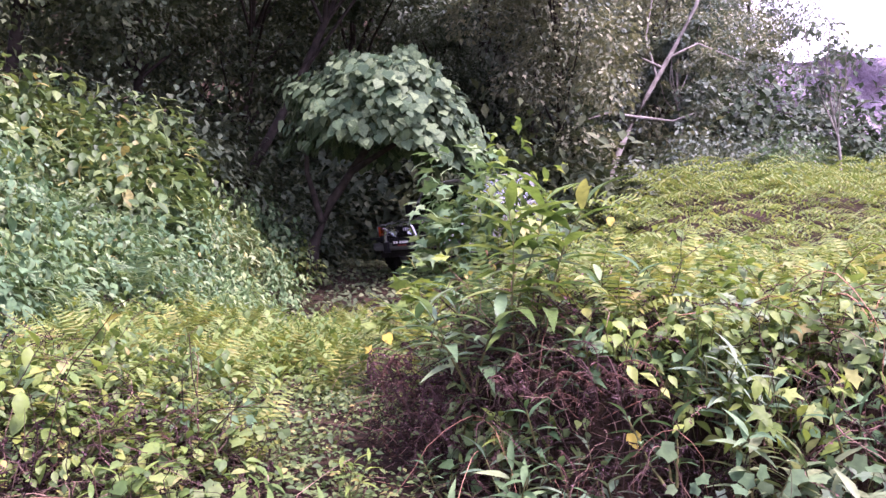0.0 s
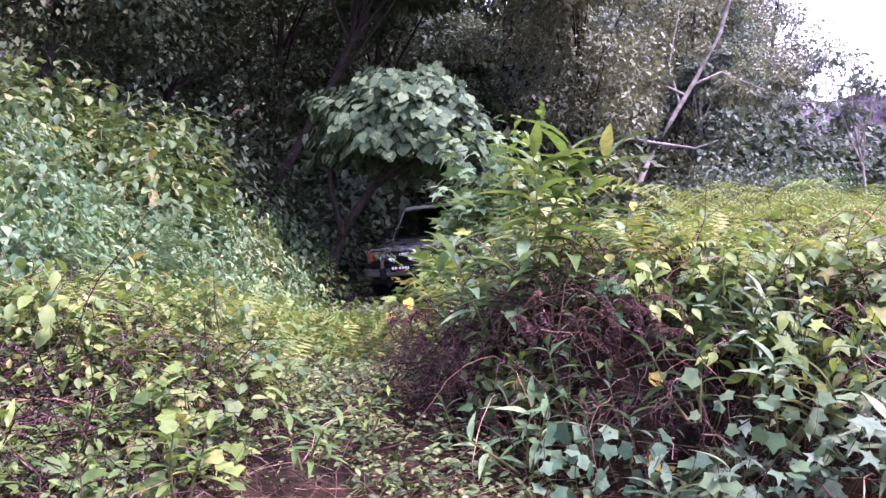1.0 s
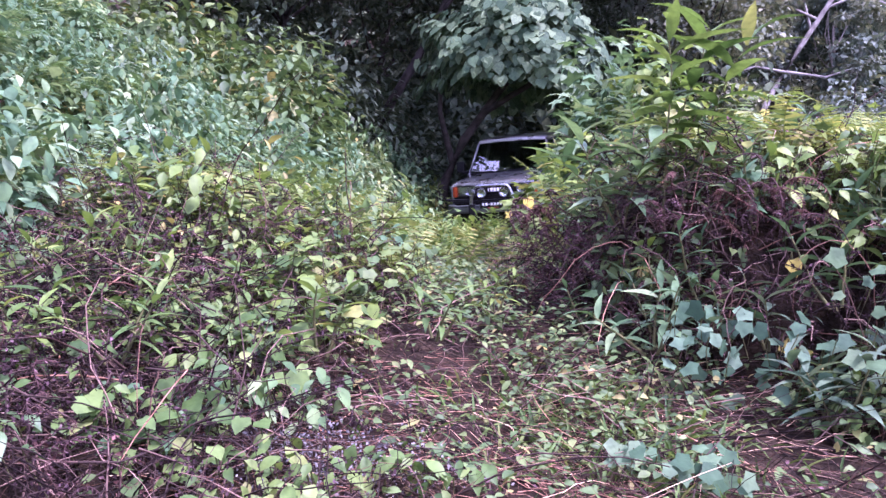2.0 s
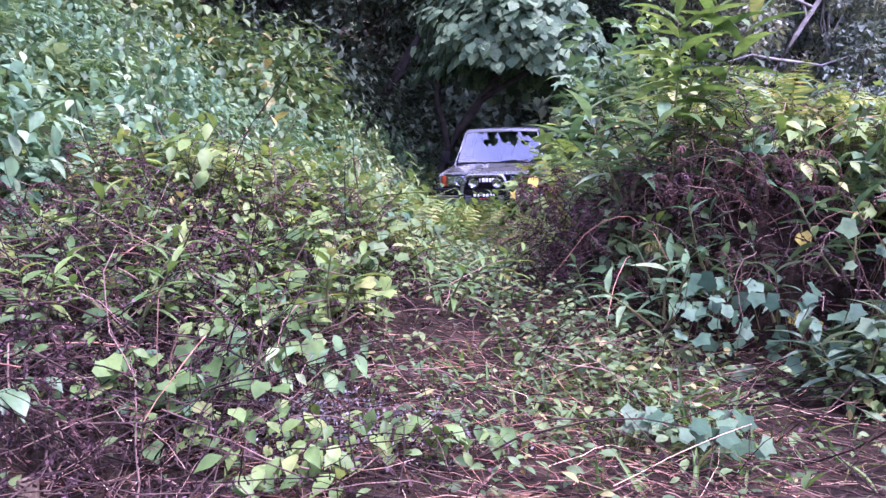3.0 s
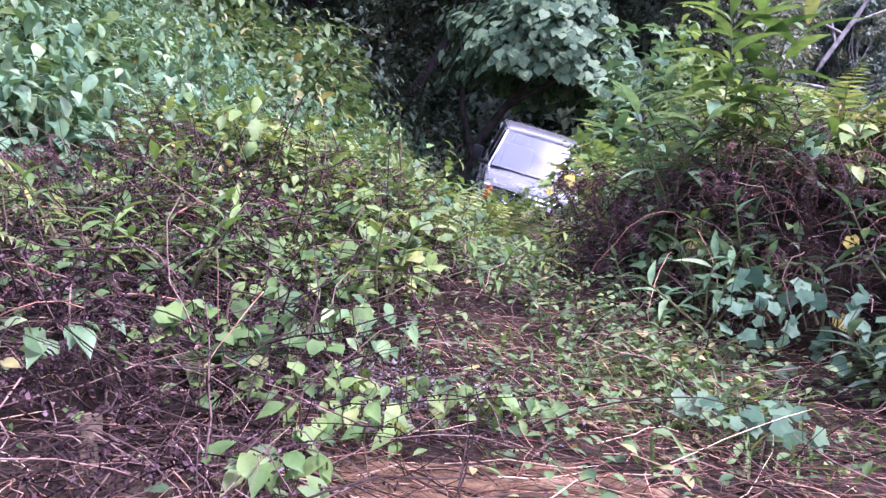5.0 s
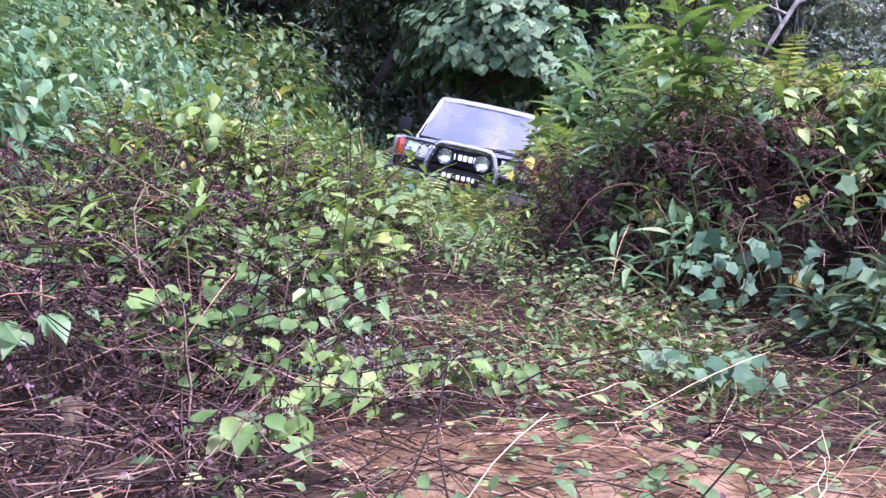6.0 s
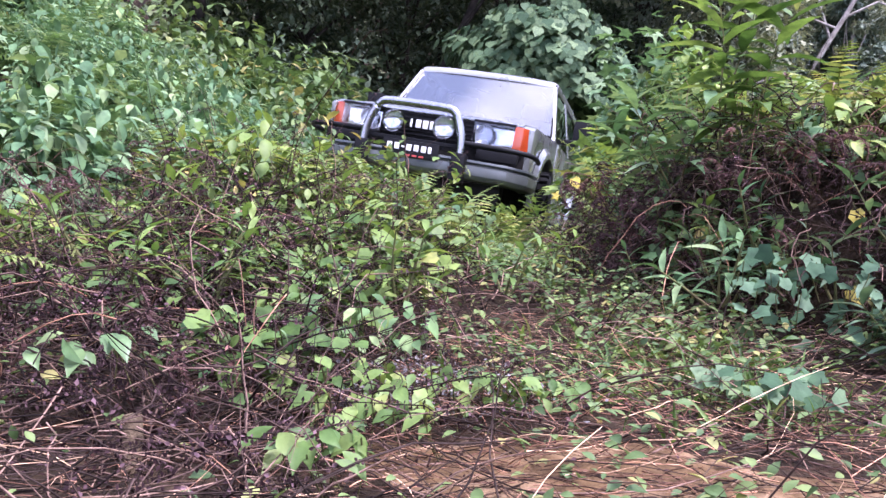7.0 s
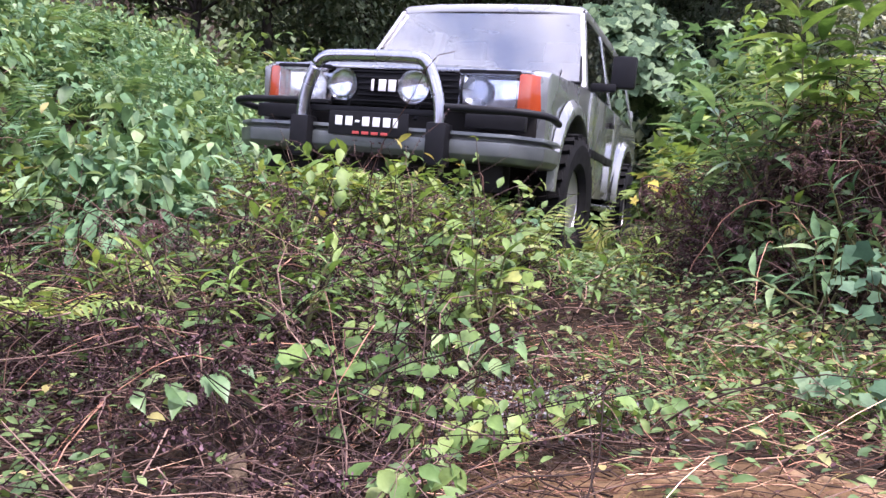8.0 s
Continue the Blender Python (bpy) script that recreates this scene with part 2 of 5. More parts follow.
def comb(pile, line, size):
    """Withered leaflets along both sides of stems."""
    t = np.gradient(line, axis=1)
    mids = np.concatenate([line, (line[:, 1:] + line[:, :-1]) / 2, line[:, 1:] * 0.75 + line[:, :-1] * 0.25], 1).reshape(-1, 3)
    tt = np.concatenate([t, t[:, 1:], t[:, 1:]], 1).reshape(-1, 3)
    side = np.cross(tt, np.repeat(ball(len(line)), 0 if not len(line) else tt.shape[0] // len(line), axis=0))
    n = len(mids)
    for g in (1, -1):
        pile.put(*T_SMALL, turns(side * g + ball(n, 0.004), ball(n), rnd(n, 0.6, 1.2) * size), mids)


def bent(p, d, length, n=5, bend=0.3, sag=0.0):
    """A wandering line of n + 1 points."""
    p, d = np.array(p, float), np.array(d, float)
    d /= np.linalg.norm(d)
    out = [p]
    for _ in range(n):
        d = d + RNG.normal(size=3) * bend - np.array((0, 0, sag))
        d /= np.linalg.norm(d)
        p = p + d * length / n
        out.append(p)
    return out


def part(name, me, parent, label="", m=None):
    ob = new(name, me)
    ob.parent = parent
    if m is not None:
        ob.matrix_basis = m
    return tagged(ob, label)


def thing(name, label, category, m, group="", kind=""):
    ob = new(name)
    ob.empty_display_size = 0.1
    ob.matrix_basis = m
    return tagged(ob, label, category, group, kind)


# ---- the ground ----
def smooth(t):
    t = np.clip(t, 0, 1)
    return t * t * (3 - 2 * t)


def ripple(x, y):
    return 0.5 * np.sin(1.7 * x + 0.6 * y) * np.cos(1.3 * y - 0.4 * x + 1) + 0.3 * np.sin(3.9 * x + 1.3 + 2.2 * y) + 0.2 * np.sin(7.1 * y + 2.0 - 5.3 * x)


def bank_edge(y):
    return np.interp(y, [0, 2.5, 4, 6, 8, 12, 16, 22], [-2.0, -2.1, -2.9, -2.9, -2.5, -2.4, -3.0, -4.0])


def field_edge(y):
    return np.interp(y, [3.5, 4.2, 5, 6.5, 9, 13, 16, 20, 26], [-0.1, -0.22, -0.15, 0.2, 0.6, 1.4, 2.6, 4, 5])


def mound_front(x):
    return np.interp(x, [-0.35, -0.1, 0.05, 0.35, 1.2, 2.5, 6], [4.3, 3.85, 3.5, 3.05, 2.68, 2.45, 2.3])


def height(x, y):
    x, y = np.asarray(x, float), np.asarray(y, float)
    z = np.interp(y, [-6, 1.4, 2.2, 3.4, 4.4, 7.5, 9.5, 11, 12.5, 14, 15.5, 17, 25, 60, 200], [-0.1, -0.02, 0.03, 0.28, 0.38, 0.4, 0.17, 0.16, 0.4, 0.72, 1.05, 1.2, 1.5, 3, 8])
    b = np.maximum(0, bank_edge(y) - x)
    z = z + 5.0 * (1 - np.exp(-b * 0.15)) * smooth((y + 2) / 3)
    z = z + 0.32 * np.exp(-((x + 1.6) / 0.75) ** 2 - ((y - 3.3) / 0.9) ** 2) + 0.12 * np.exp(-((x + 1.5) / 0.6) ** 2 - ((y - 2.1) / 0.6) ** 2)
    z = z + 0.2 * smooth((-0.7 - x) / 1.8) * smooth((y - 3.0) / 1.0) * smooth((9 - y) / 2)
    s = np.minimum((y - mound_front(x)) / 0.45, (x - field_edge(y)) / 0.4)
    z = z + 0.55 * smooth(s) * smooth((9 - y) / 4)
    z = z + smooth((x - field_edge(y)) / 2.5) * np.clip(y - 4.5, 0, 40) * 0.125
    return z + 0.025 * ripple(x * 2, y * 2)


def ground():
    xs = np.concatenate([np.linspace(-300, -20, 12), np.linspace(-16, -4, 20), np.linspace(-3.8, 4, 100), np.linspace(4.3, 16, 30), np.linspace(20, 300, 14)])
    ys = np.concatenate([np.linspace(-200, -8, 10), np.linspace(-5, 0, 14), np.linspace(0.1, 8, 110), np.linspace(8.2, 20, 50), np.linspace(21, 60, 30), np.linspace(70, 900, 12)])
    gx, gy = np.meshgrid(xs, ys)
    v = np.stack([gx, gy, height(gx, gy)], axis=2).reshape(-1, 3)
    n, m = len(xs), len(ys)
    i = (np.arange(m - 1)[:, None] * n + np.arange(n - 1)[None]).ravel()
    f = np.concatenate([np.stack([i, i + 1, i + n + 1], 1), np.stack([i, i + n + 1, i + n], 1)])
    tagged(new("ground", Pile().raw(v, f).mesh("ground", M_SOIL)), "damp reddish-brown earth track between overgrown banks", "ground", kind="structure")


ground()


# ---- plants ----
def shrub(name, label, category, m, n, size, rx, rz, tmpl, mat, stems=6, droop=0.3, base=0.15, inner=0.6):
    """A leafy bush: woody stems and leaves spread through the outer part of an uneven dome."""
    ob = thing(name, label, category, m)
    wood, leaf = Pile(), Pile()
    for k in range(stems):
        a = rnd(1, 0, 6.28)[0]
        tube(wood, bent((0, 0, -0.05), (math.cos(a) * rx * 0.7, math.sin(a) * rx * 0.7, rz), rz * rnd(1, 0.6, 0.95)[0], 4, 0.15), 0.004 + 0.006 * rz, 0.002, 3)
    d = ball(n)
    d[:, 2] = np.abs(d[:, 2])
    lump = 1 + 0.28 * np.sin(3 * np.arctan2(d[:, 1], d[:, 0]) + 5 * d[:, 2] + rnd(1, 0, 6)[0])
    r = rnd(n, inner, 1.0) * lump
    pos = d * r[:, None] * np.array((rx, rx, rz)) + np.array((0, 0, base * rz))
    out = d * np.array((1, 1, 0.3)) + ball(n, 0.7) - np.array((0, 0, droop))
    up = d * 0.6 + np.array((0, 0, 1.0)) + ball(n, 0.35)
    leaf.put(*tmpl, turns(out, up, rnd(n, 0.65, 1.25) * size), pos)
    tagged(part("stem", wood.mesh("stem", M_STEM), ob), kind="stuff")
    tagged(part("foliage", leaf.mesh("foliage", mat), ob), kind="stuff")
    return ob


def frond_mesh(length, pairs, width, mat, arch=0.5, curl=0.0, lean=1.0):
    """One fern frond: an arching rib with paired leaflets, shorter towards the tip."""
    p = Pile()
    s = np.linspace(0, 1, pairs + 2)
    y = length * (s - 0.15 * curl * s ** 3)
    z = length * (arch * s - (arch * 1.15 + curl) * s ** 2.2)
    line = np.stack([0.03 * length * np.sin(s * 5), y, z], 1)
    tube(p, line[::2], 0.004 * length / 0.5, 0.0015, 3)
    a = line[1:-1]
    t = s[1:-1]
    size = width * np.sin(np.clip(t * 0.9 + 0.12, 0, 1) * math.pi) ** 0.7 * (1 - 0.5 * t)
    tang = np.gradient(line, axis=0)[1:-1]
    for side in (-1, 1):
        d = np.stack([np.full(len(a), side * 1.0), np.full(len(a), 0.35), np.full(len(a), -0.18)], 1) + ball(len(a), 0.16)
        up = np.cross(np.array((1.0, 0, 0)), tang) + ball(len(a), 0.1) * 0.1
        p.put(*T_PINNA, turns(d, up, size * rnd(len(a), 0.85, 1.1)), a)
    return p.mesh("frond", mat)


FRONDS = {}


def fern(name, label, m, count, length, mat, arch=0.6, curl=0.0, spread=(20, 65), pairs=18):
    ob = thing(name, label, "fern", m)
    key = (mat.name, arch, curl, pairs)
    if key not in FRONDS:
        FRONDS[key] = [frond_mesh(0.6, pairs, 0.13, mat, arch * q, curl) for q in (0.8, 1.0, 1.25)]
    a0 = rnd(1, 0, 360)[0]
    for k in range(count):
        me = FRONDS[key][k % 3]
        sc = length / 0.6 * rnd(1, 0.7, 1.15)[0]
        part("frond", me, ob, m=pose(0, 0, 0, 0, 0, a0 + 360 / count * k + rnd(1, -18, 18)[0]) @ pose(0, 0, 0, rnd(1, *spread)[0], rnd(1, -20, 20)[0], 0) @ Matrix.Scale(sc, 4))
    return ob


def at(x, y, dz=0.0, rz=None, s=1.0):
    return Matrix.Translation((x, y, float(height(x, y)) + dz)) @ pose(0, 0, 0, *rnd(2, -8, 8), rnd(1, 0, 360)[0] if rz is None else rz) @ Matrix.Scale(s, 4)


def put_copies(kinds, spots, smin=0.8, smax=1.2, dz=0.0, tilt=8):
    """Copies of the plants in kinds, in turn, at the spots (x, y)."""
    for k, (x, y) in enumerate(spots):
        src = kinds[k % len(kinds)]
        m = Matrix.Translation((x, y, float(height(x, y)) + dz)) @ pose(0, 0, 0, *rnd(2, -tilt, tilt), rnd(1, 0, 360)[0])
        c = copy_thing(src, m)
        c.scale = (rnd(1, smin, smax)[0],) * 3


def spots(n, x0, x1, y0, y1, keep):
    out = []
    for _ in range(n * 30):
        x, y = rnd(1, x0, x1)[0], rnd(1, y0, y1)[0]
        if keep(x, y):
            out.append((x, y))
        if len(out) == n:
            break
    return out


def on_mound(x, y):
    return y > mound_front(x) - 0.1 and x > field_edge(y) - 0.1


def heap(x, y):
    return math.exp(-((x + 1.75) / 0.9) ** 2 - ((y - 3.3) / 1.1) ** 2)


def in_lane(x, y):
    """The strip over which the vehicle drives."""
    return abs(x - np.interp(y, [3.4, 4.6, 6.4, 7.6, 11.2, 12.5, 15], [-1.65, -1.62, -1.45, -1.28, -0.87, -1.03, 0.4])) < 1.0 and y > 3.5


# Scattered litter: dead stems, leaf scraps and creeping leaves that nobody could count
def lay(n, keep, x0, x1, y0, y1):
    xy = RNG.uniform((x0, y0), (x1, y1), (n * 8, 2))
    w = keep(xy[:, 0], xy[:, 1])
    xy = xy[RNG.uniform(size=len(xy)) < w][:n]
    return np.column_stack([xy, height(xy[:, 0], xy[:, 1])])


def flat(n, up0, up1):
    d = ball(n)
    d[:, 2] = rnd(n, up0, up1)
    return d


def raised(p, lift):
    q = p.copy()
    q[:, 2] += lift
    return q


def mound_face(x, y):
    q = (y - mound_front(x)) / 0.6
    return np.where((x > -0.35) & (q > -0.25) & (x > field_edge(y) - 0.2), np.where(q < 1.3, 1.0, 0.22), 0.0)


def heap_cover(x, y):
    return smooth((y - 1.25) / 0.6) * np.clip(1.3 * np.exp(-((x + 1.7) / 1.0) ** 2 - ((y - 2.3) / 1.15) ** 2) - 0.25 * smooth((y - 3.3) / 0.6), 0, 1) * smooth((-0.55 - x) / 0.4)


def litter():
    twigs, dry = Pile(), Pile()
    dens = lambda x, y: np.clip(0.95 - 0.5 * smooth((y - 2.6) / 1.5), 0.2, 1) * (1 - 0.75 * np.exp(-((x - 0.1) / 0.65) ** 2 - ((y - 1.5) / 0.38) ** 2))
    p = lay(5600, dens, -3.2, 2.6, 0.75, 5.0)
    n = len(p)
    stems(twigs, raised(p, np.abs(RNG.normal(size=n)) * 0.025), flat(n, -0.1, 0.3), rnd(n, 0.12, 0.5), rnd(n, 0.0012, 0.0032), 0.16, 0.05)
    p = lay(3000, heap_cover, -3.6, -0.5, 0.8, 4.4)
    n = len(p)
    line = stems(twigs, raised(p, rnd(n, 0.0, 0.24)), flat(n, -0.3, 0.6), rnd(n, 0.12, 0.5), rnd(n, 0.0012, 0.003), 0.24, 0.1)
    comb(dry, line[:1100], 0.011)
    p = lay(850, lambda x, y: smooth((-0.25 - x) / 0.5) * smooth((y - 1.0) / 0.2) * smooth((2.5 - y) / 0.4), -2.4, -0.2, 1.0, 2.5)
    n = len(p)
    line = stems(twigs, raised(p, rnd(n, 0.0, 0.14)), flat(n, -0.25, 0.45), rnd(n, 0.1, 0.45), rnd(n, 0.0008, 0.0024), 0.2, 0.08)
    comb(dry, line[:350], 0.011)
    p = lay(2400, mound_face, -0.4, 3.6, 2.2, 6.0)
    n = len(p)
    line = stems(twigs, raised(p, rnd(n, 0.0, 0.3)), flat(n, -0.5, 0.6) - np.array((0, 0.3, 0)), rnd(n, 0.12, 0.5), rnd(n, 0.0012, 0.003), 0.26, 0.16)
    comb(dry, line[:800], 0.011)
    arcs = Pile()
    p = lay(190, lambda x, y: mound_face(x, y) * (y < 4.2), -0.4, 3.2, 2.2, 4.4)
    n = len(p)
    stems(arcs, raised(p, rnd(n, 0.1, 0.38)), flat(n, 0.1, 0.9) - np.array((0, 0.4, 0)), rnd(n, 0.3, 0.8), rnd(n, 0.0016, 0.0034), 0.16, 0.34, 8)
    p = lay(80, heap_cover, -3.0, -0.6, 1.3, 4.0)
    n = len(p)
    stems(arcs, raised(p, rnd(n, 0.1, 0.25)), flat(n, 0.1, 0.8), rnd(n, 0.3, 0.9), rnd(n, 0.0016, 0.0032), 0.12, 0.2, 8)
    tagged(new("arching_dead_stem", arcs.mesh("arching_dead_stem", M_REDTWIG)), "long arching dead stems over the heaps", "litter", kind="stuff")
    tagged(new("dry_stem_litter", twigs.mesh("dry_stem_litter", M_TWIG)), "tangle of dry brown fern stems lying on the earth", "litter", kind="stuff")
    tagged(new("dead_frond_litter", dry.mesh("dead_frond_litter", M_DRYFERN)), "withered brown fern leaflets matted over the heaps", "litter", kind="stuff")
    red = Pile()
    p = lay(2200, lambda x, y: np.exp(-((x + 0.35) / 0.8) ** 2 - ((y - 2.0) / 0.8) ** 2), -2.2, 1.6, 0.9, 3.6)
    n = len(p)
    d = flat(n, -0.05, 0.2)
    d[:, 0] += np.where(d[:, 0] > 0, 0.25, -0.25)
    stems(red, raised(p, rnd(n, 0.01, 0.06)), d, rnd(n, 0.05, 0.26), rnd(n, 0.0007, 0.0017), 0.2, 0.04)
    tagged(new("red_stem_litter", red.mesh("red_stem_litter", M_REDTWIG)), "reddish-brown dry stems trampled flat on the earth", "litter", kind="stuff")
    straw = Pile()
    p = lay(1600, lambda x, y: np.where(x > -0.6, 0.9, 0.55), -2.4, 1.8, 0.9, 2.9)
    n = len(p)
    d = flat(n, 0, 0.25)
    d[:, 0] = np.abs(d[:, 0]) + 0.4
    stems(straw, raised(p, rnd(n, 0.01, 0.05)), d, rnd(n, 0.06, 0.34), rnd(n, 0.0006, 0.0015), 0.2, 0.05)
    tagged(new("straw_litter", straw.mesh("straw_litter", M_STRAW)), "pale dry grass straw strewn over the earth", "litter", kind="stuff")
    dead = Pile()
    p = lay(3000, dens, -3.2, 2.6, 0.75, 5.0)
    n = len(p)
    dead.put(*T_SMALL, turns(ball(n) * (1, 1, 0.4), np.array((0, 0, 1.0)) + ball(n, 0.7), rnd(n, 0.006, 0.02)), raised(p, rnd(n, 0.0, 0.07)))
    tagged(new("dead_leaf_litter", dead.mesh("dead_leaf_litter", M_BROWN)), "brown withered leaf scraps on the ground", "litter", kind="stuff")
    green = Pile()
    dens2 = lambda x, y: np.clip(0.12 + 0.7 * smooth((y - 1.9) / 0.9) * np.exp(-((x + 0.3 + 0.12 * (y - 2)) / 0.7) ** 2) + 0.3 * smooth((-0.9 - x) / 0.6), 0, 1) * np.clip(0.55 + 0.9 * ripple(x * 2.3, y * 2.3), 0.06, 1)
    p = lay(15000, dens2, -3.0, 2.2, 1.1, 5.2)
    n = len(p)
    green.put(*T_OVATE, turns(ball(n) * (1, 1, 0.3), np.array((0, -0.25, 1.0)) + ball(n, 0.5), rnd(n, 0.016, 0.046)), raised(p, rnd(n, 0.015, 0.11)))
    tagged(new("creeping_ground_cover", green.mesh("creeping_ground_cover", M_LEAF)), "small creeping green leaves covering the earth track", "ground cover", kind="stuff")
    grass = Pile()
    p = lay(700, lambda x, y: np.exp(-((x + 0.0) / 0.36) ** 2 - ((y - 2.4) / 0.35) ** 2), -0.8, 0.9, 1.6, 3.3)
    n = len(p)
    grass.put(*T_LANCE, turns(flat(n, 0.5, 1.6), np.array((0, 0, 1.0)) + ball(n, 0.6), rnd(n, 0.05, 0.13)) * np.array((0.45, 1, 1)), p)
    tagged(new("grass_tuft", grass.mesh("grass_tuft", M_BRIGHT)), "short bright green grass on the track", "grass", kind="stuff")
    # bare earth in the foreground
    e = Pile()
    k, v = 40, [(0.05, 1.5, float(height(0.05, 1.5)) + 0.006)]
    for ring in (0.35, 0.7, 1.0):
        for i in range(k):
            a = 6.2832 * i / k
            r = ring * (1 + 0.2 * math.sin(3 * a) + 0.12 * math.sin(7 * a + 1))
            x, y = 0.05 + 0.8 * r * math.cos(a), 1.5 + 0.4 * r * math.sin(a)
            v.append((x, y, float(height(x, y)) + (0.008 if ring < 1 else -0.01)))
    f = [(0, 1 + i, 1 + (i + 1) % k) for i in range(k)]
    for q in (0, 1):
        for i in range(k):
            a, b = 1 + q * k + i, 1 + q * k + (i + 1) % k
            f += [(a, a + k, b + k), (a, b + k, b)]
    tagged(new("bare_earth", e.raw(v, f).mesh("bare_earth", M_EARTH)), "patch of bare orange earth beside the litter", "ground", kind="structure")
    ash = Pile()
    n = 1700
    p = np.column_stack([RNG.normal(-0.66, 0.15, n), RNG.normal(2.0, 0.1, n)])
    p = np.column_stack([p, height(p[:, 0], p[:, 1]) + rnd(n, 0.02, 0.08)])
    ash.put(*T_SMALL, turns(ball(n), ball(n), rnd(n, 0.004, 0.016)), p)
    tagged(new("ash_litter", ash.mesh("ash_litter", M_ASH)), "patch of whitish ash and dry flakes", "litter", kind="stuff")


litter()


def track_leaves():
    # Dark-coloured leaves stand in for the shade over the far track.
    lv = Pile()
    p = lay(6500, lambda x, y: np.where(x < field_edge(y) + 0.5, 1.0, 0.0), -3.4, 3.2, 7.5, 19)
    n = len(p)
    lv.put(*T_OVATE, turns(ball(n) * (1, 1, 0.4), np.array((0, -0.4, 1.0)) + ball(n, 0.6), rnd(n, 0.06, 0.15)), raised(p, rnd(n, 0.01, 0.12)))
    tagged(new("forest_floor_leaf", lv.mesh("forest_floor_leaf", M_DARK)), "dark low leaves standing in for shade on the track", "ground cover", kind="stuff")


track_leaves()


def dry_tangle(m, n, rx, rz, label="heap of dead brown curled bracken fronds"):
    """Dead fern fronds, curled and hanging, over a core of thin stems."""
    ob = thing("dry_bracken", label, "dead fern", m)
    st, fr = Pile(), Pile()
    for k in range(n):
        d = ball(1)[0]
        d[2] = abs(d[2])
        p = d * rnd(1, 0.3, 1.0)[0] * np.array((rx, rx, rz))
        line = np.array(bent(p, d + ball(1, 0.9)[0] + np.array((0, 0, 0.1)), rnd(1, 0.2, 0.5)[0] * (rx + rz), 7, 0.32, 0.22))
        tube(st, line, 0.003, 0.001, 3)
        if k % 2:
            t = np.gradient(line, axis=0)
            mids = np.concatenate([line, (line[1:] + line[:-1]) / 2])
            tt = np.concatenate([t, t[1:]])
            side = np.cross(tt, ball(1)[0])
            for sg in (1, -1):
                fr.put(*T_SMALL, turns(side * sg + ball(len(mids), 0.03), ball(len(mids)), rnd(len(mids), 0.007, 0.016)), mids)
    tagged(part("dead_stalk", st.mesh("dead_stalk", M_TWIG), ob), kind="stuff")
    tagged(part("dead_foliage", fr.mesh("dead_foliage", M_DRYFERN), ob), kind="stuff")
    return ob


CURLED = []


def curled_frond(length, turn):
    """A dead fern frond: its rib arches over, hangs and curls in, with short withered leaflets."""
    p = Pile()
    n = 38
    s = np.linspace(0, 1, n)
    ang = 0.9 - turn * s ** 1.3
    step = length / n
    line = np.column_stack([0.03 * np.sin(s * 6) * length / 0.3, np.cumsum(np.cos(ang)) * step, np.cumsum(np.sin(ang)) * step])
    tube(p, line[::2], 0.0032, 0.0012, 3)
    tang = np.gradient(line, axis=0)
    w = 0.026 * np.sin(np.clip(s * 0.85 + 0.15, 0, 1) * math.pi) ** 0.6
    for g in (1, -1):
        d = np.column_stack([np.full(n, g * 1.0), np.zeros(n), np.full(n, -0.5)]) + ball(n, 0.35)
        p.put(*T_PINNA, turns(d, np.cross(np.array((1.0, 0, 0)), tang) + ball(n, 0.01), w * rnd(n, 0.7, 1.2)) * np.array((0.9, 1, 1)), line)
    return p.mesh("dead_frond", M_CURL)


def curled_clump(x, y, z, count, length, face, label="clump of dead curled reddish-brown fern fronds"):
    """Dead fronds hanging from one crown; face is the heading in degrees to which most of them fall."""
    if not CURLED:
        CURLED.extend(curled_frond(0.36, q) for q in (2.6, 3.4, 4.3, 5.4))
    ob = thing("dead_fern", label, "dead fern", Matrix.Translation((x, y, z)))
    for k in range(count):
        sc = length / 0.36 * rnd(1, 0.6, 1.2)[0]
        o = ball(1, 0.09)[0]
        part("dead_frond", CURLED[k % 4], ob, m=pose(*o, 0, 0, face + rnd(1, -75, 75)[0]) @ pose(0, 0, 0, rnd(1, -30, 30)[0], rnd(1, -25, 25)[0], 0) @ Matrix.Scale(sc, 4))
    return ob


def lance_plant(label, m, stems, leaves, size, height_, mat, spread=0.3, name="lance_leaf_plant"):
    """Upright shoots, each with whorls of long pointed leaves."""
    ob = thing(name, label, "plant", m)
    lv, wood = Pile(), Pile()
    for k in range(stems):
        a = 6.28 * k / stems + rnd(1, -0.4, 0.4)[0]
        line = np.array(bent((0.02 * math.cos(a), 0.02 * math.sin(a), -0.03), (math.cos(a) * spread, math.sin(a) * spread, 1), height_ * rnd(1, 0.75, 1.05)[0], 6, 0.07))
        tube(wood, line, 0.006, 0.002, 4)
        s = np.linspace(0.35, 1.0, leaves)
        for j, q in enumerate(s):
            i = q * 6
            p = line[int(min(i, 5))] * (1 - (i - int(min(i, 5)))) + line[min(int(i) + 1, 6)] * (i - int(min(i, 5)))
            b = j * 2.4 + a
            d = np.array([[math.cos(b), math.sin(b), 0.1 + 1.1 * q ** 3]])
            lv.put(*T_LANCE, turns(d, np.array([[0, 0, 1.0]]) + ball(1, 0.2), rnd(1, 0.75, 1.1) * size), [p])
    tagged(part("stem", wood.mesh("stem", M_STEM), ob), kind="stuff")
    tagged(part("foliage", lv.mesh("foliage", mat), ob), kind="stuff")
    return ob


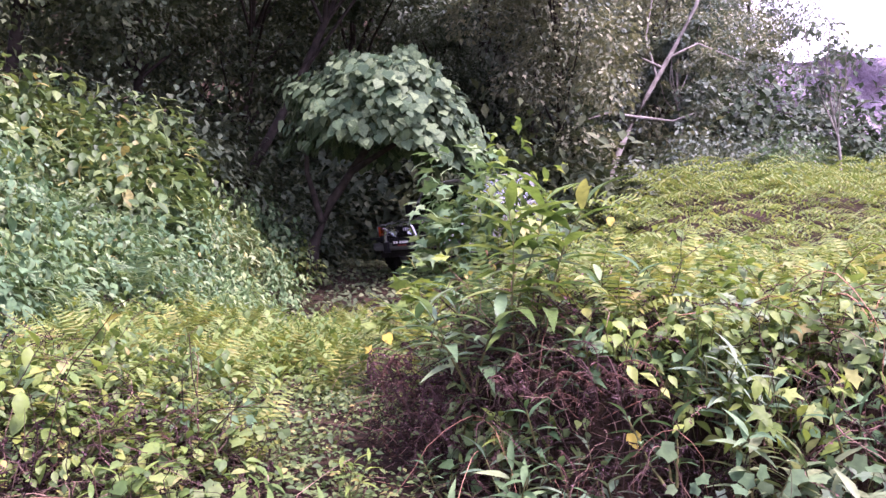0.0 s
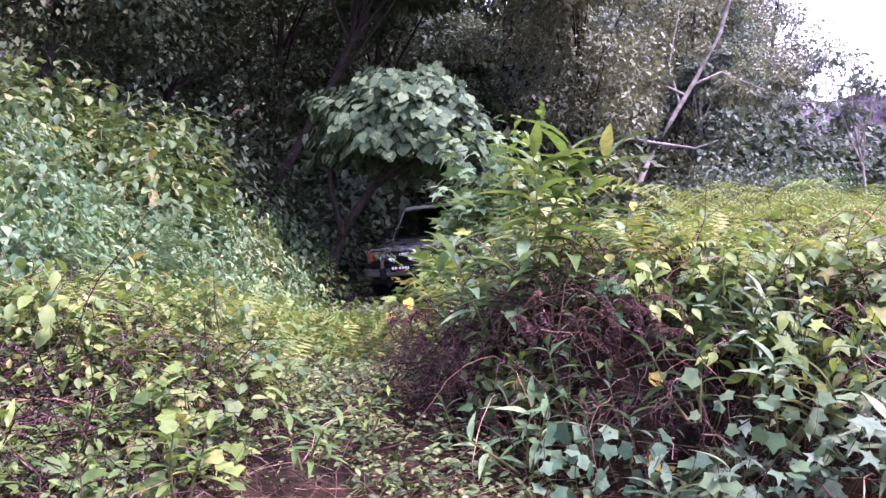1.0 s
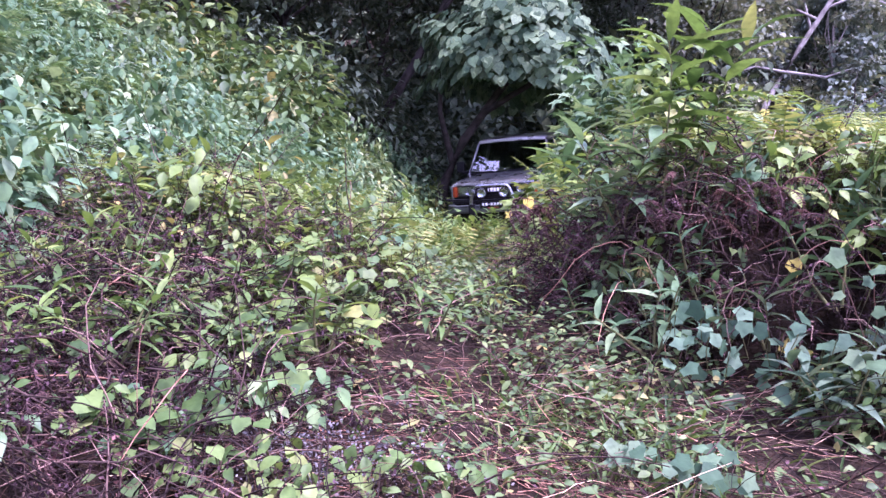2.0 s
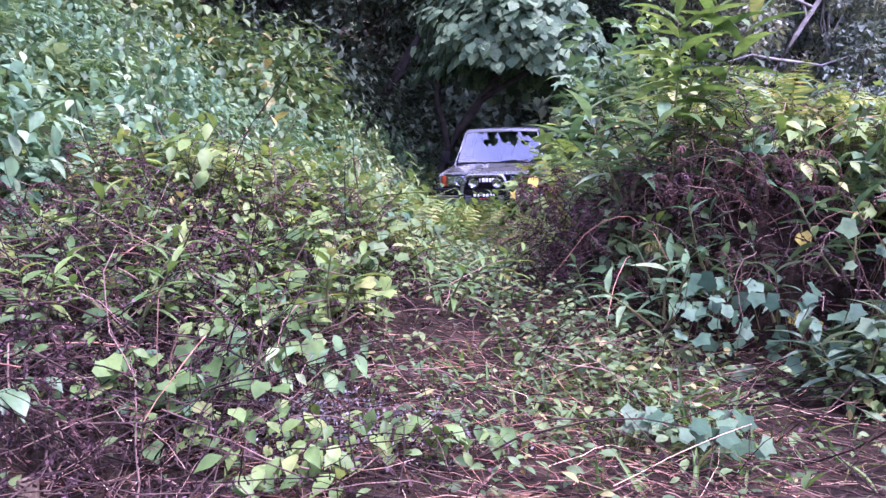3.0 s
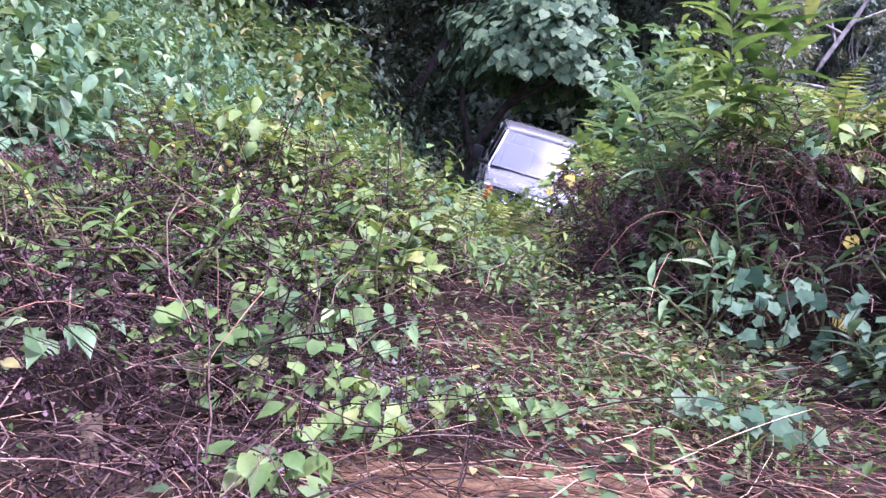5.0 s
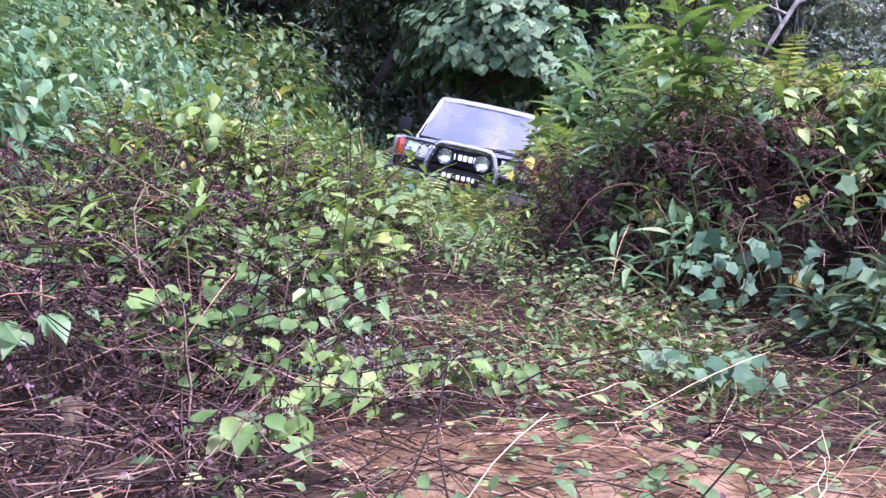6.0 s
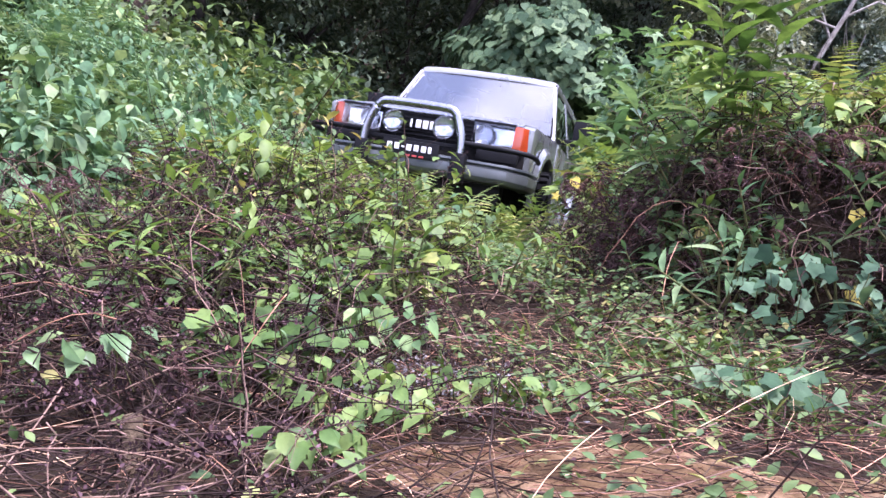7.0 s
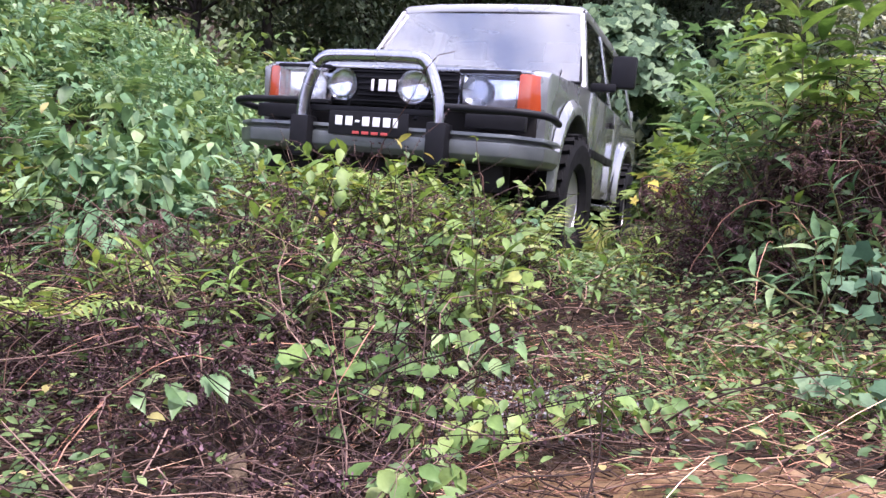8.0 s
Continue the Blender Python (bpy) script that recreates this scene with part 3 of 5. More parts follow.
def leaf_patch(name, label, m, n, size, rx, ry, rz, tmpl, mat, face=(0, 0, 1)):
    """Creeping leaves on short stalks, spread over a patch, facing one way."""
    ob = thing(name, label, "plant", m)
    lv, st = Pile(), Pile()
    n, size = int(n * 1.6), size * 0.78
    p = RNG.uniform(-1, 1, (n, 3)) * (rx, ry, rz)
    d = ball(n) * (1, 1, 0.3) - np.array((0, 0.2, 0.35))
    lv.put(*tmpl, turns(d, np.array(face, float) + ball(n, 0.4), rnd(n, 0.7, 1.2) * size), p)
    for q in p[::2]:
        tube(st, [q, q + np.array((0, 0.03, -0.05)), q + np.array((rnd(1, -0.03, 0.03)[0], 0.06, -0.12))], 0.002, 0.0015, 3)
    tagged(part("stalk", st.mesh("stalk", M_STEM), ob), kind="stuff")
    tagged(part("foliage", lv.mesh("foliage", mat), ob), kind="stuff")
    return ob




def plants_near():
    # right mound
    m = Matrix.Translation((0.29, 3.38, 0.72))
    lance_plant("tall green shoot with long pointed leaves on the mound", m, 3, 17, 0.27, 0.8, M_BRIGHT, 0.16)
    lance_plant("green shoot with long drooping leaves over the mound edge", Matrix.Translation((0.12, 3.42, 0.72)), 5, 10, 0.22, 0.42, M_FERNG, 0.75)
    lance_plant("green shoot with long pointed leaves on the mound", Matrix.Translation((0.62, 3.7, 0.8)), 4, 10, 0.2, 0.5, M_LUSH, 0.45)
    lance_plant("low plant with long pale pointed leaves", at(0.26, 3.05, 0.1, 80), 4, 6, 0.16, 0.24, M_PALE, 0.5)
    lance_plant("low plant with long pale pointed leaves", at(0.6, 2.95, 0.15, 10), 3, 7, 0.13, 0.28, M_PALE, 0.6)
    lance_plant("bright seedling with pointed leaves", at(0.3, 3.2, 0.12, 0), 2, 7, 0.11, 0.3, M_BRIGHT, 0.4)
    leaf_patch("ivy", "blue-green lobed ivy leaves hanging down the mound", Matrix.Translation((0.5, 2.72, 0.3)), 44, 0.075, 0.27, 0.1, 0.17, T_IVY, M_IVY, (0, -1.0, 0.6))
    leaf_patch("ivy", "blue-green lobed ivy leaves hanging down the mound", Matrix.Translation((1.05, 2.55, 0.45)), 40, 0.075, 0.35, 0.12, 0.2, T_IVY, M_IVY, (0, -0.9, 0.7))
    leaf_patch("ivy", "blue-green lobed ivy leaves creeping on the ground", Matrix.Translation((0.17, 2.13, 0.13)), 20, 0.062, 0.15, 0.08, 0.045, T_IVY, M_IVY, (0, -1.0, 0.7))
    shrub("leafy_bush", "leafy bush with lobed bright leaves behind the mound", "bush", Matrix.Translation((0.16, 5.75, 0.9)), 620, 0.12, 0.42, 0.92, T_LOBED, M_LUSH, 9)
    shrub("leafy_bush", "leafy bush with yellow-green shoots behind the mound", "bush", Matrix.Translation((0.45, 5.5, 0.85)), 640, 0.1, 0.42, 1.0, T_BROAD, M_BRIGHT, 9)
    shrub("leafy_bush", "low leafy bush at the edge of the mound", "bush", Matrix.Translation((-0.1, 4.9, 0.6)), 300, 0.09, 0.3, 0.5, T_LOBED, M_BRIGHT, 7)
    fern("fern", "green fern arching over the edge of the mound", at(-0.05, 4.1, 0.12), 9, 0.5, M_FERNG)
    fern("fern", "green fern arching over the edge of the mound", at(0.2, 3.75, 0.1), 8, 0.42, M_FERNG)
    for x, y, rx, rz, n in ((-0.05, 3.85, 0.3, 0.42, 130), (0.3, 3.45, 0.34, 0.42, 150), (0.75, 3.1, 0.42, 0.4, 150), (1.3, 3.0, 0.45, 0.4, 130), (0.05, 3.5, 0.22, 0.25, 70), (0.62, 3.5, 0.4, 0.4, 120), (1.9, 2.9, 0.5, 0.4, 120)):
        dry_tangle(at(x, y, -0.08), n, rx, rz)
    b = shrub("leafy_creeper", "mixed green creeper leaves over the mound", "plant", at(0.9, 3.6, 0.1), 170, 0.075, 0.34, 0.25, T_LOBED, M_LEAF, 5)
    b2 = shrub("leafy_creeper", "bright creeper leaves over the mound", "plant", at(1.6, 3.5, 0.1), 150, 0.08, 0.32, 0.3, T_BROAD, M_BRIGHT, 5)
    put_copies([b, b2], [(0.8, 4.2), (1.2, 3.7), (1.9, 3.9), (2.3, 3.4), (1.5, 3.2), (2.2, 2.9), (2.7, 3.0), (2.9, 3.6), (3.3, 3.2)], 0.7, 1.0, 0.06)
    f0 = fern("fern", "yellow-green fern on top of the mound", at(0.8, 4.4, 0.1), 9, 0.55, M_FERN, 0.6, 0.15, (10, 50))
    put_copies([f0], [(0.45, 3.95), (0.95, 3.75), (1.25, 4.35), (1.6, 3.9), (1.15, 5.0), (0.6, 4.9), (1.9, 4.6), (2.3, 4.1), (1.9, 3.4), (2.6, 3.6), (1.5, 5.5), (2.2, 5.2), (0.75, 5.5), (2.9, 4.8)], 0.75, 1.2, 0.1)
    t1 = shrub("tall_creeper", "tall mixed shrub on top of the mound", "bush", at(1.0, 5.7, 0.0), 260, 0.08, 0.4, 0.42, T_LOBED, M_BRIGHT, 7)
    t2 = shrub("tall_creeper", "tall yellow-green shrub on top of the mound", "bush", at(1.4, 4.9, 0.0), 240, 0.07, 0.4, 0.4, T_BROAD, M_FERN, 7)
    put_copies([t1, t2], [(1.9, 5.4), (0.75, 4.6), (1.3, 4.2), (2.0, 4.3), (2.7, 5.0)], 0.7, 0.95, 0.0)
    s1 = lance_plant("seedling with whorls of pointed leaves", at(0.45, 3.0, 0.15), 3, 9, 0.11, 0.24, M_LUSH, 0.5)
    for x, y, z in ((0.1, 3.45, 0.5), (0.35, 3.15, 0.5), (0.75, 2.85, 0.5), (0.95, 2.8, 0.62), (1.3, 2.75, 0.55), (0.55, 3.2, 0.75), (0.0, 3.3, 0.3), (1.6, 2.75, 0.6), (0.2, 2.95, 0.3), (0.85, 3.0, 0.7), (0.5, 3.4, 0.85), (1.0, 3.1, 0.8)):
        c = copy_thing(s1, Matrix.Translation((x, y, z)) @ pose(0, 0, 0, 25, 0, rnd(1, 0, 360)[0]))
        c.scale = (rnd(1, 0.8, 1.2)[0],) * 3
    f2 = fern("fern", "yellow-green fern growing on the mound", at(1.35, 4.5, 0.15), 7, 0.5, M_FERN)
    put_copies([f2], [(0.9, 4.6), (1.8, 4.6), (1.6, 5.2), (2.4, 4.9), (0.55, 3.9), (-0.1, 4.35), (2.9, 4.4)], 0.8, 1.2, 0.12)
    for x, y, z in ((0.95, 4.2, 1.0), (1.12, 5.4, 1.55), (1.3, 3.85, 0.78), (1.2, 4.5, 1.18), (0.66, 3.0, 0.62), (-0.3, 4.3, 0.85), (0.62, 2.9, 0.35)):
        ob = thing("yellow_leaf", "withering yellow leaf caught on the creeper", "leaf", Matrix.Translation((x, y, z)))
        p = Pile()
        p.put(*T_HEART, turns(np.array([[0.3, -0.2, -1.0]]) + ball(1, 0.4), np.array([[0, -1.0, 0.4]]), np.array([0.062])), [(0, 0, 0)])
        part("blade", p.mesh("blade", M_YELLOW), ob)
        q = Pile()
        tube(q, [(0, 0, 0), (0, 0.02, 0.03), (0.01, 0.08, -0.12)], 0.0025, 0.002, 4)
        part("stalk", q.mesh("stalk", M_STEM), ob)
    for x, y in spots(34, 0.15, 3.2, 2.4, 3.8, lambda x, y: 0 < y - mound_front(x) < 0.6):
        tm, ma = ((T_BROAD, M_LEAF), (T_IVY, M_LEAF), (T_BROAD, M_BRIGHT), (T_HEART, M_LUSH))[int(rnd(1, 0, 4)[0])]
        leaf_patch("trailing_vine", "green vine leaves trailing down the mound", Matrix.Translation((x, y, float(height(x, y)) + 0.18)), 20, 0.075, 0.2, 0.12, 0.1, tm, ma, (0, -0.8, 0.9))
    fl = thing("yellow_flower", "small open yellow flower on the mound edge", "flower", Matrix.Translation((-0.39, 4.36, 0.76)))
    p = Pile()
    a = np.arange(5) * 1.2566
    p.put(*T_BROAD, turns(np.column_stack([np.cos(a), np.full(5, -0.25), np.sin(a)]), np.tile((0, -1.0, 0.2), (5, 1)), np.full(5, 0.03)), np.zeros((5, 3)))
    tagged(part("petal", p.mesh("petal", M_YELLOW), fl), kind="stuff")
    q = Pile()
    tube(q, [(0, 0, 0), (0.03, 0.03, -0.1), (0.1, 0.06, -0.25)], 0.003, 0.003, 4)
    part("stem", q.mesh("stem", M_STEM), fl)
    p1 = lance_plant("clump of pale broad pointed leaves on the mound side", at(0.72, 2.62, 0.05, 0), 5, 8, 0.15, 0.26, M_PALE, 0.6)
    for x, y, z in ((1.0, 2.7, 0.45), (1.3, 2.55, 0.4), (0.95, 2.95, 0.72), (1.55, 2.6, 0.55)):
        copy_thing(p1, Matrix.Translation((x, y, z)) @ pose(0, 0, 0, 20, 0, rnd(1, 0, 360)[0]))
    for x, y, z, r in ((0.95, 2.62, 0.4, 0.2), (1.3, 2.5, 0.5, 0.24), (1.6, 2.5, 0.6, 0.24), (1.25, 2.85, 0.8, 0.25), (1.7, 2.8, 0.85, 0.28), (0.85, 3.2, 0.92, 0.22), (1.5, 3.2, 0.98, 0.3), (2.1, 2.7, 0.8, 0.3), (1.15, 3.4, 1.0, 0.25), (1.9, 3.1, 1.0, 0.3)):
        leaf_patch("trailing_vine", "light green lobed creeper leaves over the mound", Matrix.Translation((x, y, z)), 30, 0.09, r, r * 0.7, 0.12, T_LOBED, M_BRIGHT if x * 10 % 2 < 1 else M_PALE, (0, -0.7, 1.0))
    put_copies([f0], [(0.7, 3.3), (1.0, 3.15), (1.35, 3.1), (1.7, 3.15), (0.95, 3.45)], 0.6, 0.85, 0.2)
    for x, y, z in ((0.7, 3.15, 0.95), (1.0, 3.05, 0.98), (1.3, 3.1, 1.02), (0.85, 2.9, 0.75), (1.6, 2.95, 0.98), (1.1, 2.8, 0.72)):
        leaf_patch("trailing_vine", "bright yellow-green leaves over the mound top", Matrix.Translation((x, y, z)), 26, 0.085, 0.2, 0.14, 0.1, T_BROAD, M_BRIGHT, (0, -0.7, 1.0))
    for x, y, z, c, L in ((-0.18, 3.85, 0.72, 12, 0.42), (-0.05, 3.66, 0.62, 14, 0.4), (0.08, 3.48, 0.5, 14, 0.36), (-0.12, 3.72, 0.42, 12, 0.34), (0.02, 3.5, 0.3, 12, 0.3), (0.3, 3.22, 0.74, 12, 0.38), (0.2, 3.3, 0.48, 10, 0.32), (0.55, 3.05, 0.78, 12, 0.4), (0.45, 3.0, 0.42, 7, 0.26)):
        curled_clump(x, y, z, c, L, 180)
    # left heap
    for x, y, z, c, L in ((-0.95, 1.55, 0.16, 4, 0.18), (-1.05, 1.72, 0.2, 5, 0.2), (-1.3, 1.85, 0.26, 5, 0.2), (-0.85, 1.95, 0.18, 5, 0.18), (-0.9, 3.0, 0.52, 8, 0.3), (-1.2, 2.85, 0.55, 8, 0.32), (-1.5, 2.7, 0.58, 8, 0.32), (-1.0, 2.4, 0.36, 7, 0.26), (-1.8, 2.3, 0.5, 8, 0.3), (-0.75, 2.6, 0.3, 6, 0.22), (-1.9, 2.9, 0.65, 8, 0.32)):
        curled_clump(x, y, z, c, L, 180 + 60 * math.sin(9 * x), "clump of dead curled brown fern fronds on the heap")
    for x, y, rx, rz, n in ((-0.95, 3.1, 0.35, 0.3, 90), (-1.4, 2.9, 0.45, 0.3, 80), (-1.9, 2.6, 0.5, 0.35, 70), (-1.2, 2.2, 0.45, 0.25, 80), (-1.6, 1.8, 0.5, 0.28, 90), (-2.2, 1.9, 0.5, 0.35, 60), (-1.05, 1.65, 0.35, 0.15, 70)):
        dry_tangle(at(x, y, -0.06), n, rx, rz, "low heap of dead brown bracken and stems")
    leaf_patch("broad_leaf_plant", "small broad-leaved green plant among dry stems", Matrix.Translation((-1.2, 1.54, 0.2)), 8, 0.085, 0.12, 0.07, 0.03, T_BROAD, M_FERNG, (0, -0.35, 1))
    leaf_patch("trailing_vine", "bright green trailing vine leaves over dry stems", Matrix.Translation((-0.66, 1.82, 0.11)), 34, 0.068, 0.17, 0.14, 0.05, T_BROAD, M_BRIGHT, (0, -0.5, 1))
    leaf_patch("trailing_vine", "green trailing vine leaves over dry stems", Matrix.Translation((-0.66, 1.6, 0.11)), 20, 0.068, 0.12, 0.08, 0.04, T_BROAD, M_BRIGHT, (0, -0.5, 1))
    leaf_patch("trailing_vine", "small bright leaves on the trampled ground", Matrix.Translation((-0.39, 1.9, 0.12)), 18, 0.07, 0.13, 0.06, 0.02, T_BROAD, M_BRIGHT, (0, -0.5, 1))
    leaf_patch("trailing_vine", "small bright leaves close to the ground", Matrix.Translation((-0.68, 1.3, 0.1)), 10, 0.075, 0.09, 0.05, 0.02, T_BROAD, M_BRIGHT, (0, -0.5, 1))
    for x, y, z, r in ((-1.32, 2.3, 0.36, 0.16), (-1.52, 2.0, 0.3, 0.13), (-1.7, 2.6, 0.5, 0.2), (-1.15, 2.55, 0.36, 0.14), (-1.9, 2.3, 0.45, 0.2), (-1.3, 3.1, 0.55, 0.2), (-0.85, 2.75, 0.33, 0.12), (-2.0, 3.0, 0.65, 0.25)):
        leaf_patch("trailing_vine", "green vine leaves climbing over dead bracken", Matrix.Translation((x, y, z)), 16, 0.085, r, r * 0.8, 0.05, T_BROAD, M_BRIGHT, (0, -0.5, 1))
    for x, y in spots(60, -2.8, -0.75, 1.75, 3.9, lambda x, y: True):
        tm, ma = ((T_BROAD, M_BRIGHT), (T_HEART, M_BRIGHT), (T_BROAD, M_LUSH), (T_IVY, M_LEAF))[int(rnd(1, 0, 4)[0])]
        leaf_patch("trailing_vine", "green vine leaves scattered over dead bracken", Matrix.Translation((x, y, float(height(x, y)) + rnd(1, 0.08, 0.22)[0])), 17, 0.07, 0.17, 0.14, 0.07, tm, ma, (0, -0.5, 1))
    s2 = lance_plant("bright seedling with whorled pointed leaves", at(-1.3, 2.2, 0.14), 3, 7, 0.11, 0.2, M_BRIGHT, 0.5)
    put_copies([s2], [(-1.55, 2.05), (-1.85, 1.75), (-1.4, 1.95), (-1.1, 2.5), (-0.8, 2.4), (-2.0, 2.6), (-1.7, 3.0), (-0.5, 2.7), (-1.25, 2.9), (-0.35, 3.1), (-1.6, 2.4), (-1.95, 2.2), (-2.2, 2.5), (-1.45, 2.55), (-1.0, 2.75), (-2.3, 2.0), (-1.75, 2.1), (-1.2, 2.0), (-1.35, 2.35)], 0.7, 1.2, 0.16)
    fern("fern", "yellow-green fern among dead bracken", Matrix.Translation((-1.2, 2.42, 0.36)), 5, 0.3, M_FERN, 0.5, 0.2, (5, 35))
    ob = thing("cut_stump", "small pale brown cut stem stub", "stump", at(-1.05, 1.42, 0.01, 0))
    p = Pile()
    tube(p, [(0, 0, -0.02), (0.004, 0, 0.04), (-0.004, 0.004, 0.085)], 0.02, 0.018, 9)
    p.raw([(-0.004, 0.004, 0.09)] + [(-0.004 + 0.018 * math.cos(k * 0.698), 0.004 + 0.018 * math.sin(k * 0.698), 0.085) for k in range(9)], [(0, 1 + k, 1 + (k + 1) % 9) for k in range(9)])
    part("stub", p.mesh("stub", M_STUB), ob)
    fern("fern", "small upright fern before the heap crest", Matrix.Translation((-1.28, 3.3, 0.62)), 4, 0.24, M_FERN, 0.6, 0.0, (45, 75))
    for x, y, h in ((-0.96, 3.2, 0.5), (-1.62, 2.5, 0.32), (-1.35, 2.35, 0.28), (-2.0, 2.2, 0.36)):
        ob = thing("bare_shoot", "thin dark upright shoot with few leaves", "plant", at(x, y, 0.05, 0))
        p, l = Pile(), Pile()
        line = stems(p, np.zeros((3, 3)), np.array([[0.1, 0, 1.0], [0.5, 0, 1], [-0.4, 0.1, 1]]), np.array([h, h * 0.8, h * 0.7]), np.full(3, 0.004), 0.08, 0.0, 6)
        tagged(part("stem", p.mesh("stem", M_TWIG), ob), kind="stuff")
        q = np.repeat(line[:, 2:].reshape(-1, 3), 2, axis=0)
        l.put(*T_BROAD, turns(ball(len(q)), np.array((0, 0, 1.0)) + ball(len(q), 0.5), rnd(len(q), 0.02, 0.045)), q)
        tagged(part("foliage", l.mesh("foliage", M_FERN if x > -1 else M_LEAF), ob), kind="stuff")
    fern("fern", "yellow-green fern among dead bracken", Matrix.Translation((-1.75, 1.75, 0.3)), 6, 0.34, M_FERN, 0.5, 0.2, (5, 35))


plants_near()


def plants_cover():
    """Copies of a few plants over the heap, the mound, the bank and the field."""
    b1 = shrub("leafy_shrub", "dense green leafy shrub on the bank", "bush", at(-4.4, 5.6), 420, 0.085, 0.42, 0.6, T_BROAD, M_LUSH, 6, 0.6)
    b4 = shrub("leafy_shrub", "shrub with broad pale green leaves", "bush", at(-3.9, 6.8), 260, 0.1, 0.45, 0.5, T_OVATE, M_PALE, 6, 0.4)
    b2 = shrub("leafy_shrub", "dense green leafy shrub on the bank", "bush", at(-3.6, 5.4), 260, 0.085, 0.4, 0.5, T_OVATE, M_LEAF, 6, 0.3)
    b3 = shrub("long_leaf_shrub", "shrub with long drooping green leaves on the bank", "bush", at(-3.5, 6.3), 300, 0.13, 0.45, 0.5, T_LANCE, M_LEAF, 6, 0.8)
    f1 = fern("fern", "green fern with arching fronds on the bank", at(-3.2, 5.9), 9, 0.5, M_FERNG)
    keep = lambda x, y: x < bank_edge(y) + 0.25 and not (y < 2.6 and x > -2.3)
    f3 = fern("bank_fern", "green fern with long fronds drooping down the bank", at(-3.3, 4.8), 9, 0.58, M_FERNG, 0.7, 0.35, (0, 45), 24)
    b5 = shrub("lobed_leaf_creeper", "creeper with lobed green leaves on the bank", "plant", at(-3.2, 4.4), 240, 0.085, 0.4, 0.45, T_LOBED, M_LUSH, 6, 0.5)
    put_copies([b1, b5, b2, b5, b1], spots(170, -7.5, -2.2, 2.8, 8.5, keep), 0.7, 1.1, 0.05)
    put_copies([f1, f3], spots(75, -6.5, -2.1, 2.9, 8.0, keep), 0.7, 1.15, 0.36, 16)
    put_copies([b4, b2, b4, b1], spots(45, -4.8, -2.0, 7.5, 11.5, keep), 0.7, 1.15, 0.02)
    put_copies([b1, b2, b3, b4], spots(120, -9, -2.0, 9, 19, keep), 0.9, 1.7, 0.0)
    # yellow-green young ferns and leaves behind the heap
    y1 = fern("young_fern", "yellow-green young fern among creepers", at(-2.3, 4.6), 8, 0.36, M_FERN)
    y2 = shrub("low_creeper", "low yellow-green creeper with small leaves", "plant", at(-2.5, 4.0), 130, 0.06, 0.28, 0.24, T_OVATE, M_BRIGHT, 4)
    y3 = shrub("low_creeper", "low green creeper with small leaves", "plant", at(-2.6, 3.6), 150, 0.05, 0.28, 0.22, T_OVATE, M_LEAF, 4)
    keep2 = lambda x, y: x > bank_edge(y) - 0.3 and x < -0.75 and not in_lane(x, y)
    put_copies([y1, y2, y1, y1, y3], spots(90, -3.4, -0.7, 2.9, 6.8, keep2), 0.8, 1.3, 0.03)
    put_copies([y3, y2], spots(46, -3.0, -0.85, 2.2, 3.8, lambda x, y: x < -0.9), 0.5, 0.9, 0.06)
    # on the mound
    put_copies([y1, y1, y2, y3], spots(70, -0.2, 4.2, 3.2, 6.2, lambda x, y: y > mound_front(x) + 0.3 and x > field_edge(y) + 0.05), 0.7, 1.15, 0.02)
    put_copies([y3, y2], spots(34, 0.3, 3.0, 2.4, 3.6, lambda x, y: y > mound_front(x) - 0.25 and x > 0.6), 0.45, 0.85, 0.0)
    # track edge ferns further in
    put_copies([y1, y2, f1], spots(30, -3, 2.5, 6, 15, lambda x, y: (x > field_edge(y) - 0.1 and x < field_edge(y) + 0.8)), 0.8, 1.3, 0.0)
    # field of ferns
    w1 = fern("field_fern", "yellow-green bracken in the open field", at(2.4, 6.4), 9, 0.7, M_FERN, 0.6, 0.1, (15, 55), 14)
    w2 = fern("field_fern", "yellow-green bracken in the open field", at(3.2, 7.0), 7, 0.6, M_FERN, 0.5, 0.3, (5, 40), 14)
    put_copies([w1, w2, w1, w2], spots(110, 0.6, 7, 5.4, 9, lambda x, y: x > field_edge(y) + 0.4), 0.8, 1.3, 0.0)
    # the rest of the field, past counting
    field = Pile()
    sn = 13
    s = np.linspace(0.05, 0.95, sn)
    xy = RNG.uniform((0.5, 5.5), (30, 30), (16000, 2))
    ok = (xy[:, 0] > field_edge(xy[:, 1]) + 0.4) & (xy[:, 0] < 0.85 * xy[:, 1] + 2) & (RNG.uniform(size=len(xy)) < np.clip(9 / xy[:, 1], 0.25, 1))
    xy = xy[ok][:6500]
    n = len(xy)
    base = np.column_stack([xy, height(xy[:, 0], xy[:, 1]) + rnd(n, 0.0, 0.75) ** 1.3 + 0.1 * ripple(xy[:, 0] * 2.1, xy[:, 1] * 2.1)])
    a = rnd(n, 0, 6.2832)
    L = rnd(n, 0.4, 0.9) * np.clip(xy[:, 1] / 10, 0.9, 1.5)
    ahead = np.column_stack([np.cos(a), np.sin(a), np.zeros(n)])
    side = np.column_stack([-np.sin(a), np.cos(a), np.zeros(n)])
    rise = rnd(n, 0.3, 1.1)
